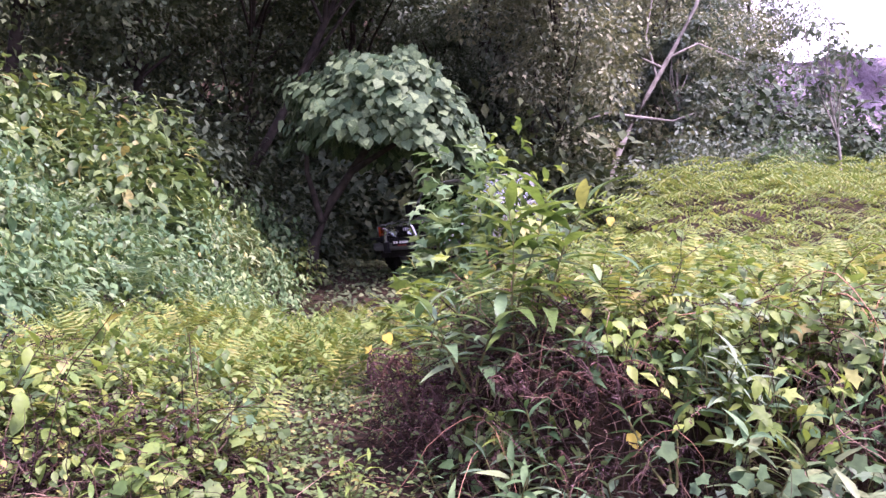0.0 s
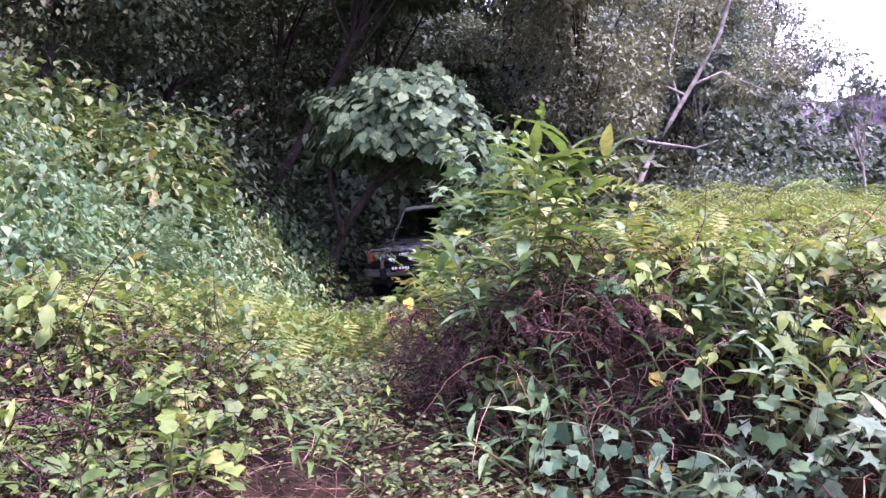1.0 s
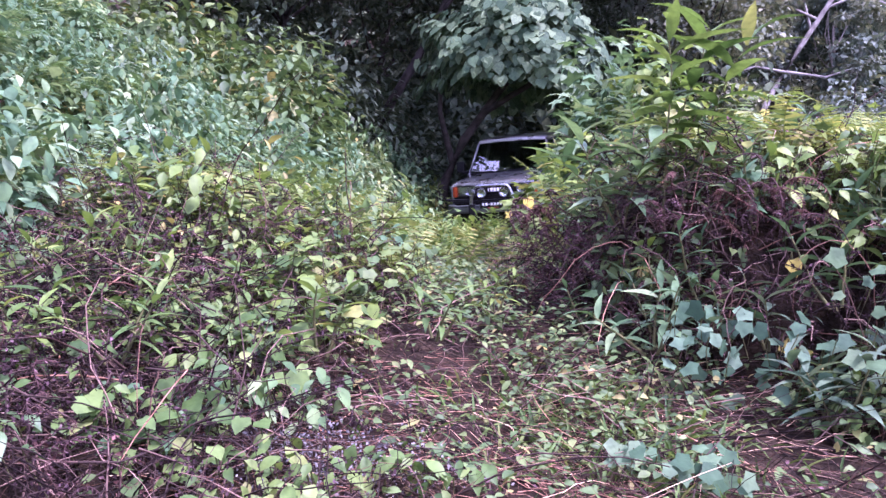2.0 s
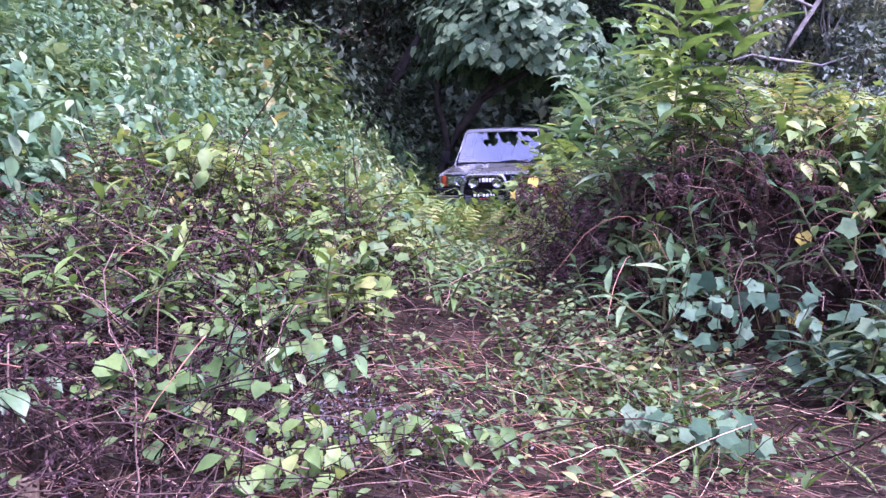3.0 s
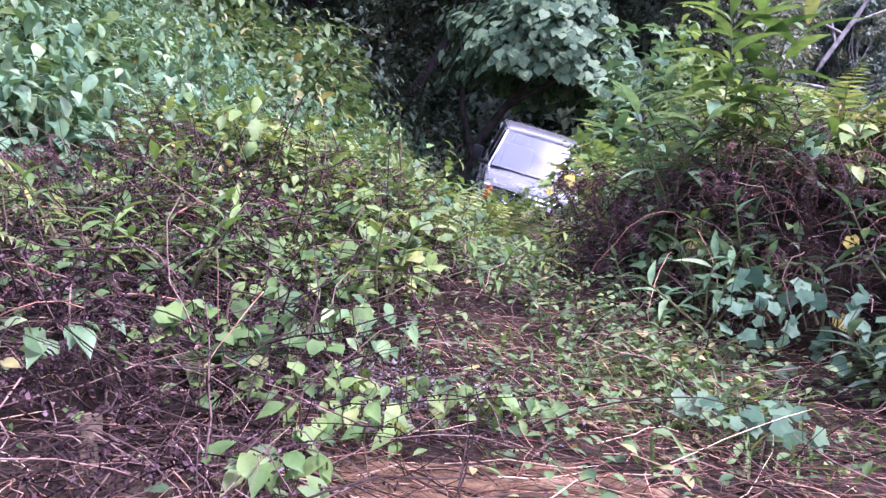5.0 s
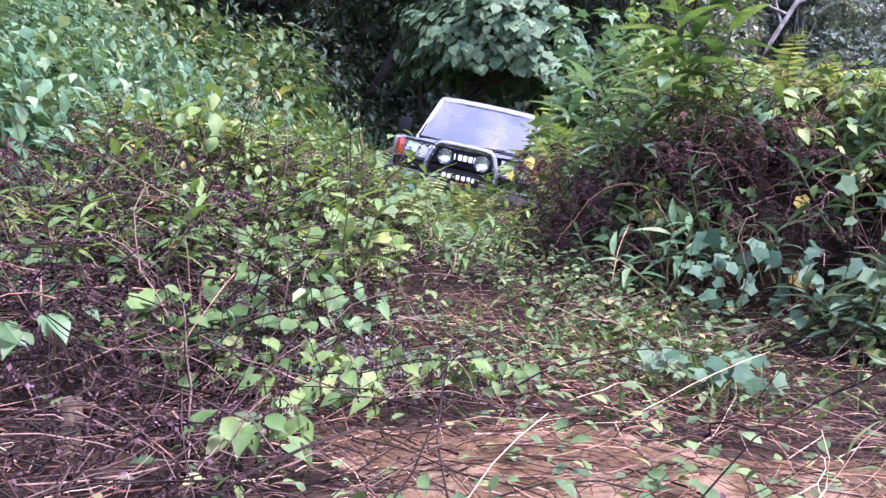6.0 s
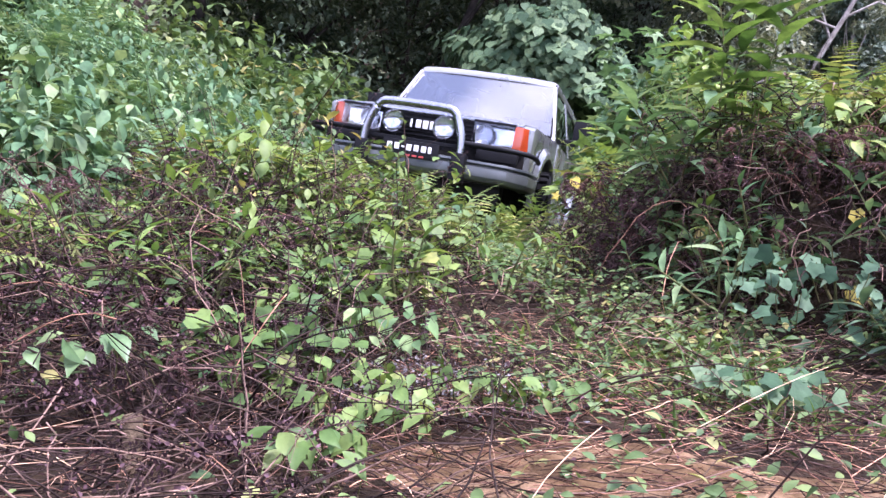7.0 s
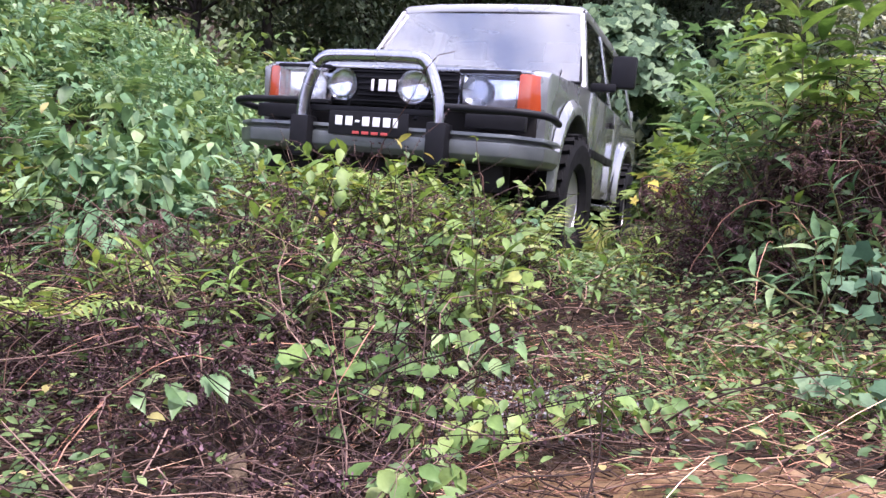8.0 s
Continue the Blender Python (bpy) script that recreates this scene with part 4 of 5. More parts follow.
    for q in s:
        p = base + ahead * (L * q)[:, None] + np.array((0, 0, 1.0)) * (L * (rise * q - 0.85 * q * q))[:, None]
        w = 0.21 * L * math.sin(min(1, q * 0.9 + 0.15) * math.pi) ** 0.7 * (1 - 0.4 * q)
        for g in (1, -1):
            field.put(*T_PIN, turns(side * g + ahead * 0.35 - np.array((0, 0, 0.2)) + ball(n, 0.12), np.array((0, 0, 1.0)) + ball(n, 0.15), w), p)
    tagged(new("bracken_field", field.mesh("bracken_field", M_FERN)), "open field of yellow-green bracken fronds", "ferns", kind="stuff")


plants_cover()


# ---- trees ----
def crown_leaves(pile, centre, rx, rz, n, size, tmpl, clumps=26):
    """Leaves in uneven clumps through an open crown."""
    c = ball(clumps) * rnd(clumps, 0.35, 1.0)[:, None] * np.array((rx, rx, rz))
    rad = rnd(clumps, 0.22, 0.42) * rx
    k = RNG.integers(0, clumps, n)
    d = ball(n)
    pos = c[k] + d * (rad[k] * rnd(n, 0.55, 1.0))[:, None] * np.array((1, 1, 0.75)) + np.array(centre)
    out = d * (1, 1, 0.2) + ball(n, 0.8) - np.array((0, 0, 0.45))
    pile.put(*tmpl, turns(out, d * 0.5 + np.array((0, 0, 1.0)) + ball(n, 0.4), rnd(n, 0.7, 1.3) * size), pos)
    return c


def tree(label, m, h, rx, rz, n, size, mat, bark, tmpl=None, low=0.45, lean=(0, 0), trunk=0.14, clumps=26):
    ob = thing("tree", label, "tree", m)
    wood, lv = Pile(), Pile()
    top = np.array((lean[0], lean[1], h * 0.8))
    line = [top * s + np.array((0.12 * math.sin(5 * s), 0.1 * math.sin(4 * s + 1), -0.2 * (1 - s))) for s in np.linspace(0, 1, 8)]
    tube(wood, line, trunk, trunk * 0.35, 8)
    c = crown_leaves(lv, (lean[0], lean[1], h * (low + 1) / 2), rx, rz, n, size, tmpl or T_SMALL, clumps)
    for q in c[:12]:
        q = q + np.array((lean[0], lean[1], h * (low + 1) / 2))
        s = np.clip(q[2] / h * 0.8, 0.3, 0.95)
        a = np.array(line[int(s * 7)])
        tube(wood, [a, (a + q) / 2 + ball(1, 0.2)[0], q], trunk * 0.35, 0.015, 5)
    part("trunk", wood.mesh("trunk", bark), ob)
    part("crown", lv.mesh("crown", mat), ob)
    return ob


def forest():
    d1 = tree("tall dark-leaved forest tree", at(-5.5, 21, 0, 0), 11, 3.4, 4.6, 11000, 0.16, M_DARK, M_BARK, T_SMALL, 0.1)
    d2 = tree("tall dark-leaved forest tree", at(-1.0, 26, 0, 0), 13, 3.6, 5.6, 11000, 0.17, M_DARK, M_BARK, T_SMALL, 0.1)
    d3 = tree("forest tree with a dense crown, haze greyed into its leaves", at(3.5, 27, 0, 0), 12, 3.2, 5.0, 11000, 0.16, M_HAZY, M_BARK, T_SMALL, 0.1)
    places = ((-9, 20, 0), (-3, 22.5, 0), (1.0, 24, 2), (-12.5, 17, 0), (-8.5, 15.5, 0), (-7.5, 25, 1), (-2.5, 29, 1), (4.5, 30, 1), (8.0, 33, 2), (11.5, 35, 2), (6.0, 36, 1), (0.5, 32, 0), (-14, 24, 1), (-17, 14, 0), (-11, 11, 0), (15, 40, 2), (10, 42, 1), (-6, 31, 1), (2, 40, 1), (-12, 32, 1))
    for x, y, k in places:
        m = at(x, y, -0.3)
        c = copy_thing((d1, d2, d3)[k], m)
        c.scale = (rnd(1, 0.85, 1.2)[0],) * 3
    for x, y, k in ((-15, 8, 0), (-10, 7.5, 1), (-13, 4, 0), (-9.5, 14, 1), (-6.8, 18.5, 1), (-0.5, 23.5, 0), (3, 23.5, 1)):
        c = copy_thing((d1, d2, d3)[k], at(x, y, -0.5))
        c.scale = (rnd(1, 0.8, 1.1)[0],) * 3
    tree("broad forest tree hanging over the track", Matrix.Translation((3.2, 20.8, 2.2)), 11, 2.3, 4.6, 14000, 0.15, M_HAZY, M_BARK, T_SMALL, 0.1, (-0.3, -0.8), 0.1, 44)
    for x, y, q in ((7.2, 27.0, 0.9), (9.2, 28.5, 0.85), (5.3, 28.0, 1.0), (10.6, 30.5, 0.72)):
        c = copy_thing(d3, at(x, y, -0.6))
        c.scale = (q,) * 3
    # Its crown is kept above the view, added to shade the car below.
    tree("dark forest tree leaning over the track, unseen crown added for shade", Matrix.Translation((-4.6, 17.2, 2.6)), 8.5, 4.4, 1.5, 12000, 0.26, M_DARK, M_BARK, T_SMALL, 0.6, (3.6, -0.3), 0.12, 40)
    # undergrowth before the forest
    u1 = shrub("forest_undergrowth", "dark bushy undergrowth at the forest edge", "bush", at(-4.5, 17), 1500, 0.17, 1.3, 1.7, T_SMALL, M_DARK, 8, 0.4, 0.1, 0.5)
    u2 = shrub("forest_undergrowth", "bush at the forest edge, haze greyed into its leaves", "bush", at(4.5, 22), 1500, 0.16, 1.3, 1.7, T_SMALL, M_HAZY, 8, 0.4, 0.1, 0.5)
    put_copies([u1], [(-6, 14.5), (-7.2, 12.5), (-5.2, 15.5), (-3.6, 18.5), (-2, 20), (-0.5, 21), (1, 21.5), (2.5, 22), (-8.5, 17), (-1.2, 22.5), (-5, 19), (0, 19.5), (-3, 16.6)], 0.9, 1.4, -0.2)
    put_copies([u1], [(-7 + 0.95 * k, 21.5 + 1.5 * math.sin(k * 2.1)) for k in range(12)], 1.6, 2.4, -0.3)
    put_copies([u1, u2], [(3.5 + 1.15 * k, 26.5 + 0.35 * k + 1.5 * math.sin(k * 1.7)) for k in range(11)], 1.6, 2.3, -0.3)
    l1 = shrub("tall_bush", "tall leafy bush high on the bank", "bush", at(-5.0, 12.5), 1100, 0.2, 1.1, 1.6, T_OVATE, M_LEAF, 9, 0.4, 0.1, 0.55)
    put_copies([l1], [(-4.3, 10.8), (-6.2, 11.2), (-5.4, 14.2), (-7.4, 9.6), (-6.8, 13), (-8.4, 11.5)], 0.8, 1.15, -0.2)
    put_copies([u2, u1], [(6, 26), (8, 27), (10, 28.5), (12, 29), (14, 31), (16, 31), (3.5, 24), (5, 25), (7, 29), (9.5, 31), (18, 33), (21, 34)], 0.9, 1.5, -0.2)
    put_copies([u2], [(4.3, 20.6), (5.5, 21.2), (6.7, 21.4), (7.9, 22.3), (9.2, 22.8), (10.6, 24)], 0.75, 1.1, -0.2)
    y4 = shrub("field_bush", "yellow-green bush at the edge of the fern field", "bush", at(2.9, 19), 1300, 0.14, 1.05, 1.3, T_SMALL, M_FERNG, 8, 0.3, 0.15, 0.5)
    put_copies([y4], [(4.2, 21), (2.4, 20.3), (9.5, 22), (15, 27), (12.5, 26), (1.9, 17.6)], 0.6, 1.0, 0.0)


forest()


def hillside():
    """The wooded slope that closes the view behind the trees."""
    xs, ys = np.linspace(-90, 26, 50), np.linspace(31, 100, 36)
    gx, gy = np.meshgrid(xs, ys)
    gx = np.minimum(gx, 0.33 * gy + 1.0)
    gz = height(gx, gy) - 0.5 + 26 * smooth((gy - 31) / 50) * (1 + 0.15 * ripple(gx * 0.1, gy * 0.1)) * smooth((0.34 * gy + 1.5 - gx) / 6)
    v = np.stack([gx, gy, gz], 2).reshape(-1, 3)
    n = len(xs)
    i = (np.arange(len(ys) - 1)[:, None] * n + np.arange(n - 1)[None]).ravel()
    f = np.concatenate([np.stack([i, i + 1, i + n + 1], 1), np.stack([i, i + n + 1, i + n], 1)])
    tagged(new("hillside", Pile().raw(v, f).mesh("hillside", M_SOIL)), "dark wooded hillside behind the forest edge", "hill", kind="structure")
    k = 26000
    t = RNG.integers(0, len(f), k)
    w = RNG.dirichlet((1, 1, 1), k)
    p = (v[f[t]] * w[:, :, None]).sum(1) + np.array((0, 0, 1.0)) * rnd(k, 0, 2.5)[:, None]
    lv = Pile().put(*T_SMALL, turns(ball(k) - np.array((0, 0.3, 0.5)), np.array((0, -0.6, 1.0)) + ball(k, 0.6), rnd(k, 0.5, 1.2)), p)
    tagged(new("hillside_canopy", lv.mesh("hillside_canopy", M_DARK)), "dark leaf canopy over the hillside", "trees", kind="stuff")


hillside()


def vine_tree():
    """The rounded tree smothered by a large-leaved creeper."""
    ob = thing("vine_covered_tree", "small tree smothered in large pale heart-shaped leaves", "tree", Matrix.Translation((-0.95, 14.7, 0.75)))
    wood, lv = Pile(), Pile()
    tube(wood, [(-1.5, 0.6, -0.3), (-1.4, 0.5, 0.9), (-1.05, 0.3, 1.7), (-0.5, 0.1, 2.5), (0.1, 0, 3.3)], 0.13, 0.05, 7)
    tube(wood, [(-1.25, 0.4, 1.3), (-1.5, 0.1, 2.2), (-1.5, -0.1, 3.0)], 0.07, 0.03, 6)
    tube(wood, [(-0.7, 0.1, 2.2), (0.4, -0.1, 2.9), (1.2, -0.1, 2.9)], 0.06, 0.03, 6)
    n = 5000
    d = ball(n)
    d[:, 2] = np.where(d[:, 2] < -0.45, -d[:, 2], d[:, 2])
    lump = 1 + 0.1 * np.sin(4 * np.arctan2(d[:, 1], d[:, 0]) + 1) + 0.13 * np.sin(8 * d[:, 0] + 6 * d[:, 2]) + 0.1 * np.sin(17 * d[:, 0] - 13 * d[:, 2] + 9 * d[:, 1])
    pos = d * lump[:, None] * rnd(n, 0.66, 1.0)[:, None] * np.array((1.85, 1.5, 1.25)) + np.array((0.0, 0, 3.15))
    pos[:, 2] -= 0.34 * np.clip(pos[:, 0] - 0.2, 0, 3) ** 1.5
    # leaves hang with their tips down and overlap like shingles
    lv.put(*T_HEART, turns(d * 0.45 + np.array((0, -0.1, -1.0)) + ball(n, 0.45), d + np.array((0, -0.25, 0.55)) + ball(n, 0.45), rnd(n, 0.13, 0.23)), pos)
    part("trunk", wood.mesh("trunk", M_BARK), ob)
    part("crown", lv.mesh("crown", M_VINE), ob)


vine_tree()


def pale_tree():
    ob = thing("tree", "slender leaning tree with a pale bare trunk", "tree", Matrix.Translation((4.4, 22, 2.4)))
    wood, lv = Pile(), Pile()
    tube(wood, [(0, 0, -0.3), (0.35, 0, 1.2), (0.85, 0, 2.5), (1.5, 0, 3.75), (2.2, 0, 5.0), (2.85, 0, 6.3), (3.3, 0, 8.0)], 0.1, 0.045, 7)
    for a, b, c in (((1.75, 0, 4.2), (1.45, 0.1, 5.4), (1.75, 0.1, 7.2)), ((2.1, 0, 4.8), (2.9, 0, 5.2), (4.2, 0, 4.7)), ((1.2, 0, 3.1), (0.4, -0.1, 3.2), (-0.2, -0.1, 3.0)), ((1.2, 0, 3.1), (2.2, 0, 3.0), (3.0, 0, 3.3)), ((1.9, 0, 4.5), (1.0, 0, 4.9), (0.3, 0, 4.7))):
        tube(wood, [a, b, c], 0.045, 0.015, 5)
    for cx, cz, r in ((0.4, 4.85, 0.8), (1.1, 5.0, 0.6), (2.9, 4.7, 0.7), (3.7, 4.55, 0.7), (4.6, 4.9, 0.6), (3.4, 7.6, 1.0), (3.2, 3.4, 0.5)):
        crown_leaves(lv, (cx, 0, cz), r, 0.22, 420, 0.15, T_SMALL, 8)
    part("trunk", wood.mesh("trunk", M_PALEBARK), ob)
    part("crown", lv.mesh("crown", M_HAZY), ob)


pale_tree()
tree("sparse young tree with yellow-green leaves", Matrix.Translation((11.4, 22, float(height(11.4, 22)))), 4.6, 1.1, 1.4, 420, 0.2, M_HAZY, M_PALEBARK, T_SMALL, 0.5, (-0.5, 0), 0.05, 10)
tree("slim straight tree with a thin crown", Matrix.Translation((7.4, 24, float(height(7.4, 24)) - 0.2)), 5.0, 1.3, 1.7, 3000, 0.2, M_HAZY, M_PALEBARK, T_SMALL, 0.5, (0.0, 0), 0.06, 14)


def cliff():
    xs, zs = np.linspace(20, 110, 90), np.linspace(-2, 26, 40)
    v = []
    for z in zs:
        for x in xs:
            top = 24.5 + 0.5 * math.sin(x * 0.3) + 0.35 * math.sin(x * 0.9 + 1) - 0.04 * (x - 30)
            q = min(z, top)
            b = 3 * noise.noise((x * 0.12, 1.3, z * 0.25)) + 1.2 * noise.noise((x * 0.5, 4, z * 0.6))
            v.append((x, 78 + b + 0.18 * z, q))
    n = len(xs)
    i = (np.arange(len(zs) - 1)[:, None] * n + np.arange(n - 1)[None]).ravel()
    f = np.concatenate([np.stack([i, i + 1, i + n + 1], 1), np.stack([i, i + n + 1, i + n], 1)])
    tagged(new("rock_cliff", Pile().raw(v, f).mesh("rock_cliff", M_ROCK)), "grey-purple bare rock cliff beyond the trees", "cliff", kind="structure")


cliff()


# ---- the vehicle ----
def plain(name, col, rough=0.5, metal=0.0, coat=0.0, wear=0.25, scale=14):
    m, nt, bs = nodes(name)
    n = noise_node(nt, scale, 5)
    lo = tuple(c * (1 - wear) for c in col)
    nt.links.new(ramp(nt, n, [(0.3, lo), (0.65, col)]), bs.inputs["Base Color"])
    rr = ramp(nt, noise_node(nt, scale * 0.6, 4), [(0.3, (rough * 0.8,) * 3), (0.75, (min(1, rough * 1.5),) * 3)])
    nt.links.new(rr, bs.inputs["Roughness"])
    bs.inputs["Metallic"].default_value = metal
    bs.inputs["Coat Weight"].default_value = coat
    bs.inputs["Coat Roughness"].default_value = 0.06
    return m


def glassy(name, col, rough=0.02, ior=1.55):
    m, nt, bs = nodes(name)
    bs.inputs["Base Color"].default_value = (*col, 1)
    bs.inputs["Transmission Weight"].default_value = 1.0
    bs.inputs["Roughness"].default_value = rough
    bs.inputs["IOR"].default_value = ior
    return m


M_PAINT = plain("car_paint", (0.2, 0.212, 0.205), 0.25, 0.4, 1.0, 0.18, 5)
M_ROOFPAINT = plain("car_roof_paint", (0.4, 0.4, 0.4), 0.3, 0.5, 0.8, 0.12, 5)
M_BUMPER = plain("bumper_grey", (0.11, 0.122, 0.116), 0.38, 0.35, 0.3, 0.3, 9)
M_BLACK = plain("black_plastic", (0.01, 0.01, 0.011), 0.45, 0, 0, 0.3)
M_UNDER = plain("underbody", (0.012, 0.011, 0.01), 0.9)
M_RUBBER = plain("rubber", (0.009, 0.009, 0.009), 0.9, 0, 0, 0.5, 20)
M_CHROME = plain("steel_tube", (0.36, 0.37, 0.39), 0.24, 1.0, 0, 0.2, 10)
M_SILVER = plain("lamp_reflector", (0.55, 0.56, 0.58), 0.06, 1.0, 0, 0.1)
M_WHITE = plain("white_paint", (0.78, 0.78, 0.76), 0.4, 0, 0, 0.1)
M_RED = plain("red_print", (0.4, 0.05, 0.04), 0.5)
M_ORANGE = plain("orange_lens", (0.36, 0.05, 0.012), 0.2, 0, 0.6, 0.2)
M_RIM = plain("wheel_rim", (0.42, 0.42, 0.41), 0.35, 0.8, 0, 0.3)
for m in (M_RUBBER, M_UNDER, M_BLACK):
    m.node_tree.nodes["Principled BSDF"].inputs["Specular IOR Level"].default_value = 0.12
M_GLASS = glassy("window_glass", (0.42, 0.47, 0.47), 0.012, 2.3)
M_LENS = glassy("lamp_glass", (0.95, 0.97, 0.98), 0.08, 1.5)
M_SEAT = plain("seat_cloth", (0.06, 0.06, 0.065), 0.9)


def bm_part(name, bm, mat, parent, label="", bevel=0.0, segs=2, smooth_=True):
    bmesh.ops.remove_doubles(bm, verts=bm.verts, dist=1e-5)
    bmesh.ops.recalc_face_normals(bm, faces=bm.faces)
    if bevel:
        ed = [e for e in bm.edges if len(e.link_faces) == 2 and e.calc_face_angle(0) > 0.5]
        bmesh.ops.bevel(bm, geom=ed, offset=bevel, segments=segs, profile=0.6, affect="EDGES", clamp_overlap=True)
    for f in bm.faces:
        f.smooth = smooth_
    me = bpy.data.meshes.new(name)
    bm.to_mesh(me)
    bm.free()
    me.materials.append(mat)
    if smooth_:
        me.set_sharp_from_angle(angle=radians(35))
    return part(name, me, parent, label)


def add_box(bm, x, y, z, sx, sy, sz, rx=0, ry=0, rz=0):
    bmesh.ops.create_cube(bm, size=1, matrix=pose(x, y, z, rx, ry, rz) @ Matrix.Diagonal((sx, sy, sz, 1)))


def box(name, x, y, z, sx, sy, sz, mat, parent, bevel=0.008, label="", rx=0, ry=0, rz=0):
    bm = bmesh.new()
    add_box(bm, x, y, z, sx, sy, sz, rx, ry, rz)
    return bm_part(name, bm, mat, parent, label, bevel)


def loft(bm, rings, closed=True, caps=True):
    """Joins rings of equally many points."""
    vs = [[bm.verts.new(p) for p in r] for r in rings]
    n = len(rings[0])
    for a, b in zip(vs, vs[1:]):
        for k in range(n if closed else n - 1):
            bm.faces.new((a[k], a[(k + 1) % n], b[(k + 1) % n], b[k]))
    if caps:
        bm.faces.new(vs[0])
        bm.faces.new(list(reversed(vs[-1])))


def arc(cy, cz, r, a0, a1, n):
    return [(cy + r * math.cos(radians(a0 + (a1 - a0) * i / n)), cz + r * math.sin(radians(a0 + (a1 - a0) * i / n))) for i in range(n + 1)]


def pipe(name, pts, r, mat, parent, label="", sides=10, rounds=3):
    """A bent tube through pts, with rounded corners."""
    pts = [Vector(p) for p in pts]
    for _ in range(rounds):
        q = [pts[0]]
        for a, b in zip(pts, pts[1:]):
            q += [a.lerp(b, 0.25), a.lerp(b, 0.75)]
        pts = q + [pts[-1]]
    p = Pile()
    tube(p, pts, r, r, sides)
    return part(name, p.mesh(name, mat), parent, label)


def disc(bm, x, y, z, r, depth, bulge, rings=4, n=24):
    """A round lamp body facing -y: a drum with a domed front."""
    rr = [[(x + r * 0.7 * math.cos(6.2832 * k / n), y + depth, z + r * 0.7 * math.sin(6.2832 * k / n)) for k in range(n)],
          [(x + r * math.cos(6.2832 * k / n), y, z + r * math.sin(6.2832 * k / n)) for k in range(n)]]
    for i in range(1, rings):
        q = math.cos(i / rings * 1.5)
        rr.append([(x + r * q * math.cos(6.2832 * k / n), y - bulge * math.sin(i / rings * 1.57), z + r * q * math.sin(6.2832 * k / n)) for k in range(n)])
    loft(bm, rr)


def wheel(parent, x, y, z):
    w = new("wheel")
    w.parent = parent
    w.matrix_basis = pose(x, y, z)
    R, n = 0.385, 40
    prof = [(-0.09, 0.19), (-0.12, 0.23), (-0.13, 0.33), (-0.115, 0.368), (0.115, 0.368), (0.13, 0.33), (0.12, 0.23), (0.09, 0.19)]
    bm = bmesh.new()
    rings = [[(px, pr * math.cos(6.2832 * k / n), pr * math.sin(6.2832 * k / n)) for px, pr in prof] for k in range(n)]
    loft(bm, rings + [rings[0]], True, False)
    for k in range(26):
        a = 360 / 26 * k
        for dx, off in ((-0.085, 0), (0.085, 7), (-0.03, 3.5), (0.03, 10)):
            m = pose(0, 0, 0, a + off, 0, 0) @ pose(dx, 0, R - 0.012, 0, 0, 12 if dx > 0 else -12) @ Matrix.Diagonal((0.062 if abs(dx) > 0.05 else 0.045, 0.05, 0.034, 1))
            bmesh.ops.create_cube(bm, size=1, matrix=m)
    bm_part("tyre", bm, M_RUBBER, w, "black rubber tyre with deep mud tread", 0, smooth_=False)
    bm = bmesh.new()
    prof = [(0.075, 0.196), (0.08, 0.186), (0.0, 0.165), (0.015, 0.1), (0.045, 0.065), (0.05, 0.0)]
    sx = 1 if x > 0 else -1
    rings = [[(sx * px, pr * math.cos(6.2832 * k / 28), pr * math.sin(6.2832 * k / 28)) for k in range(28)] for px, pr in prof[:-1]]
    loft(bm, rings, True, True)
    for k in range(6):
        add_box(bm, sx * 0.05, 0.05 * math.cos(k * 1.0472), 0.05 * math.sin(k * 1.0472), 0.02, 0.018, 0.018)
    bm_part("rim", bm, M_RIM, w, "dull silver steel wheel rim")
    return w


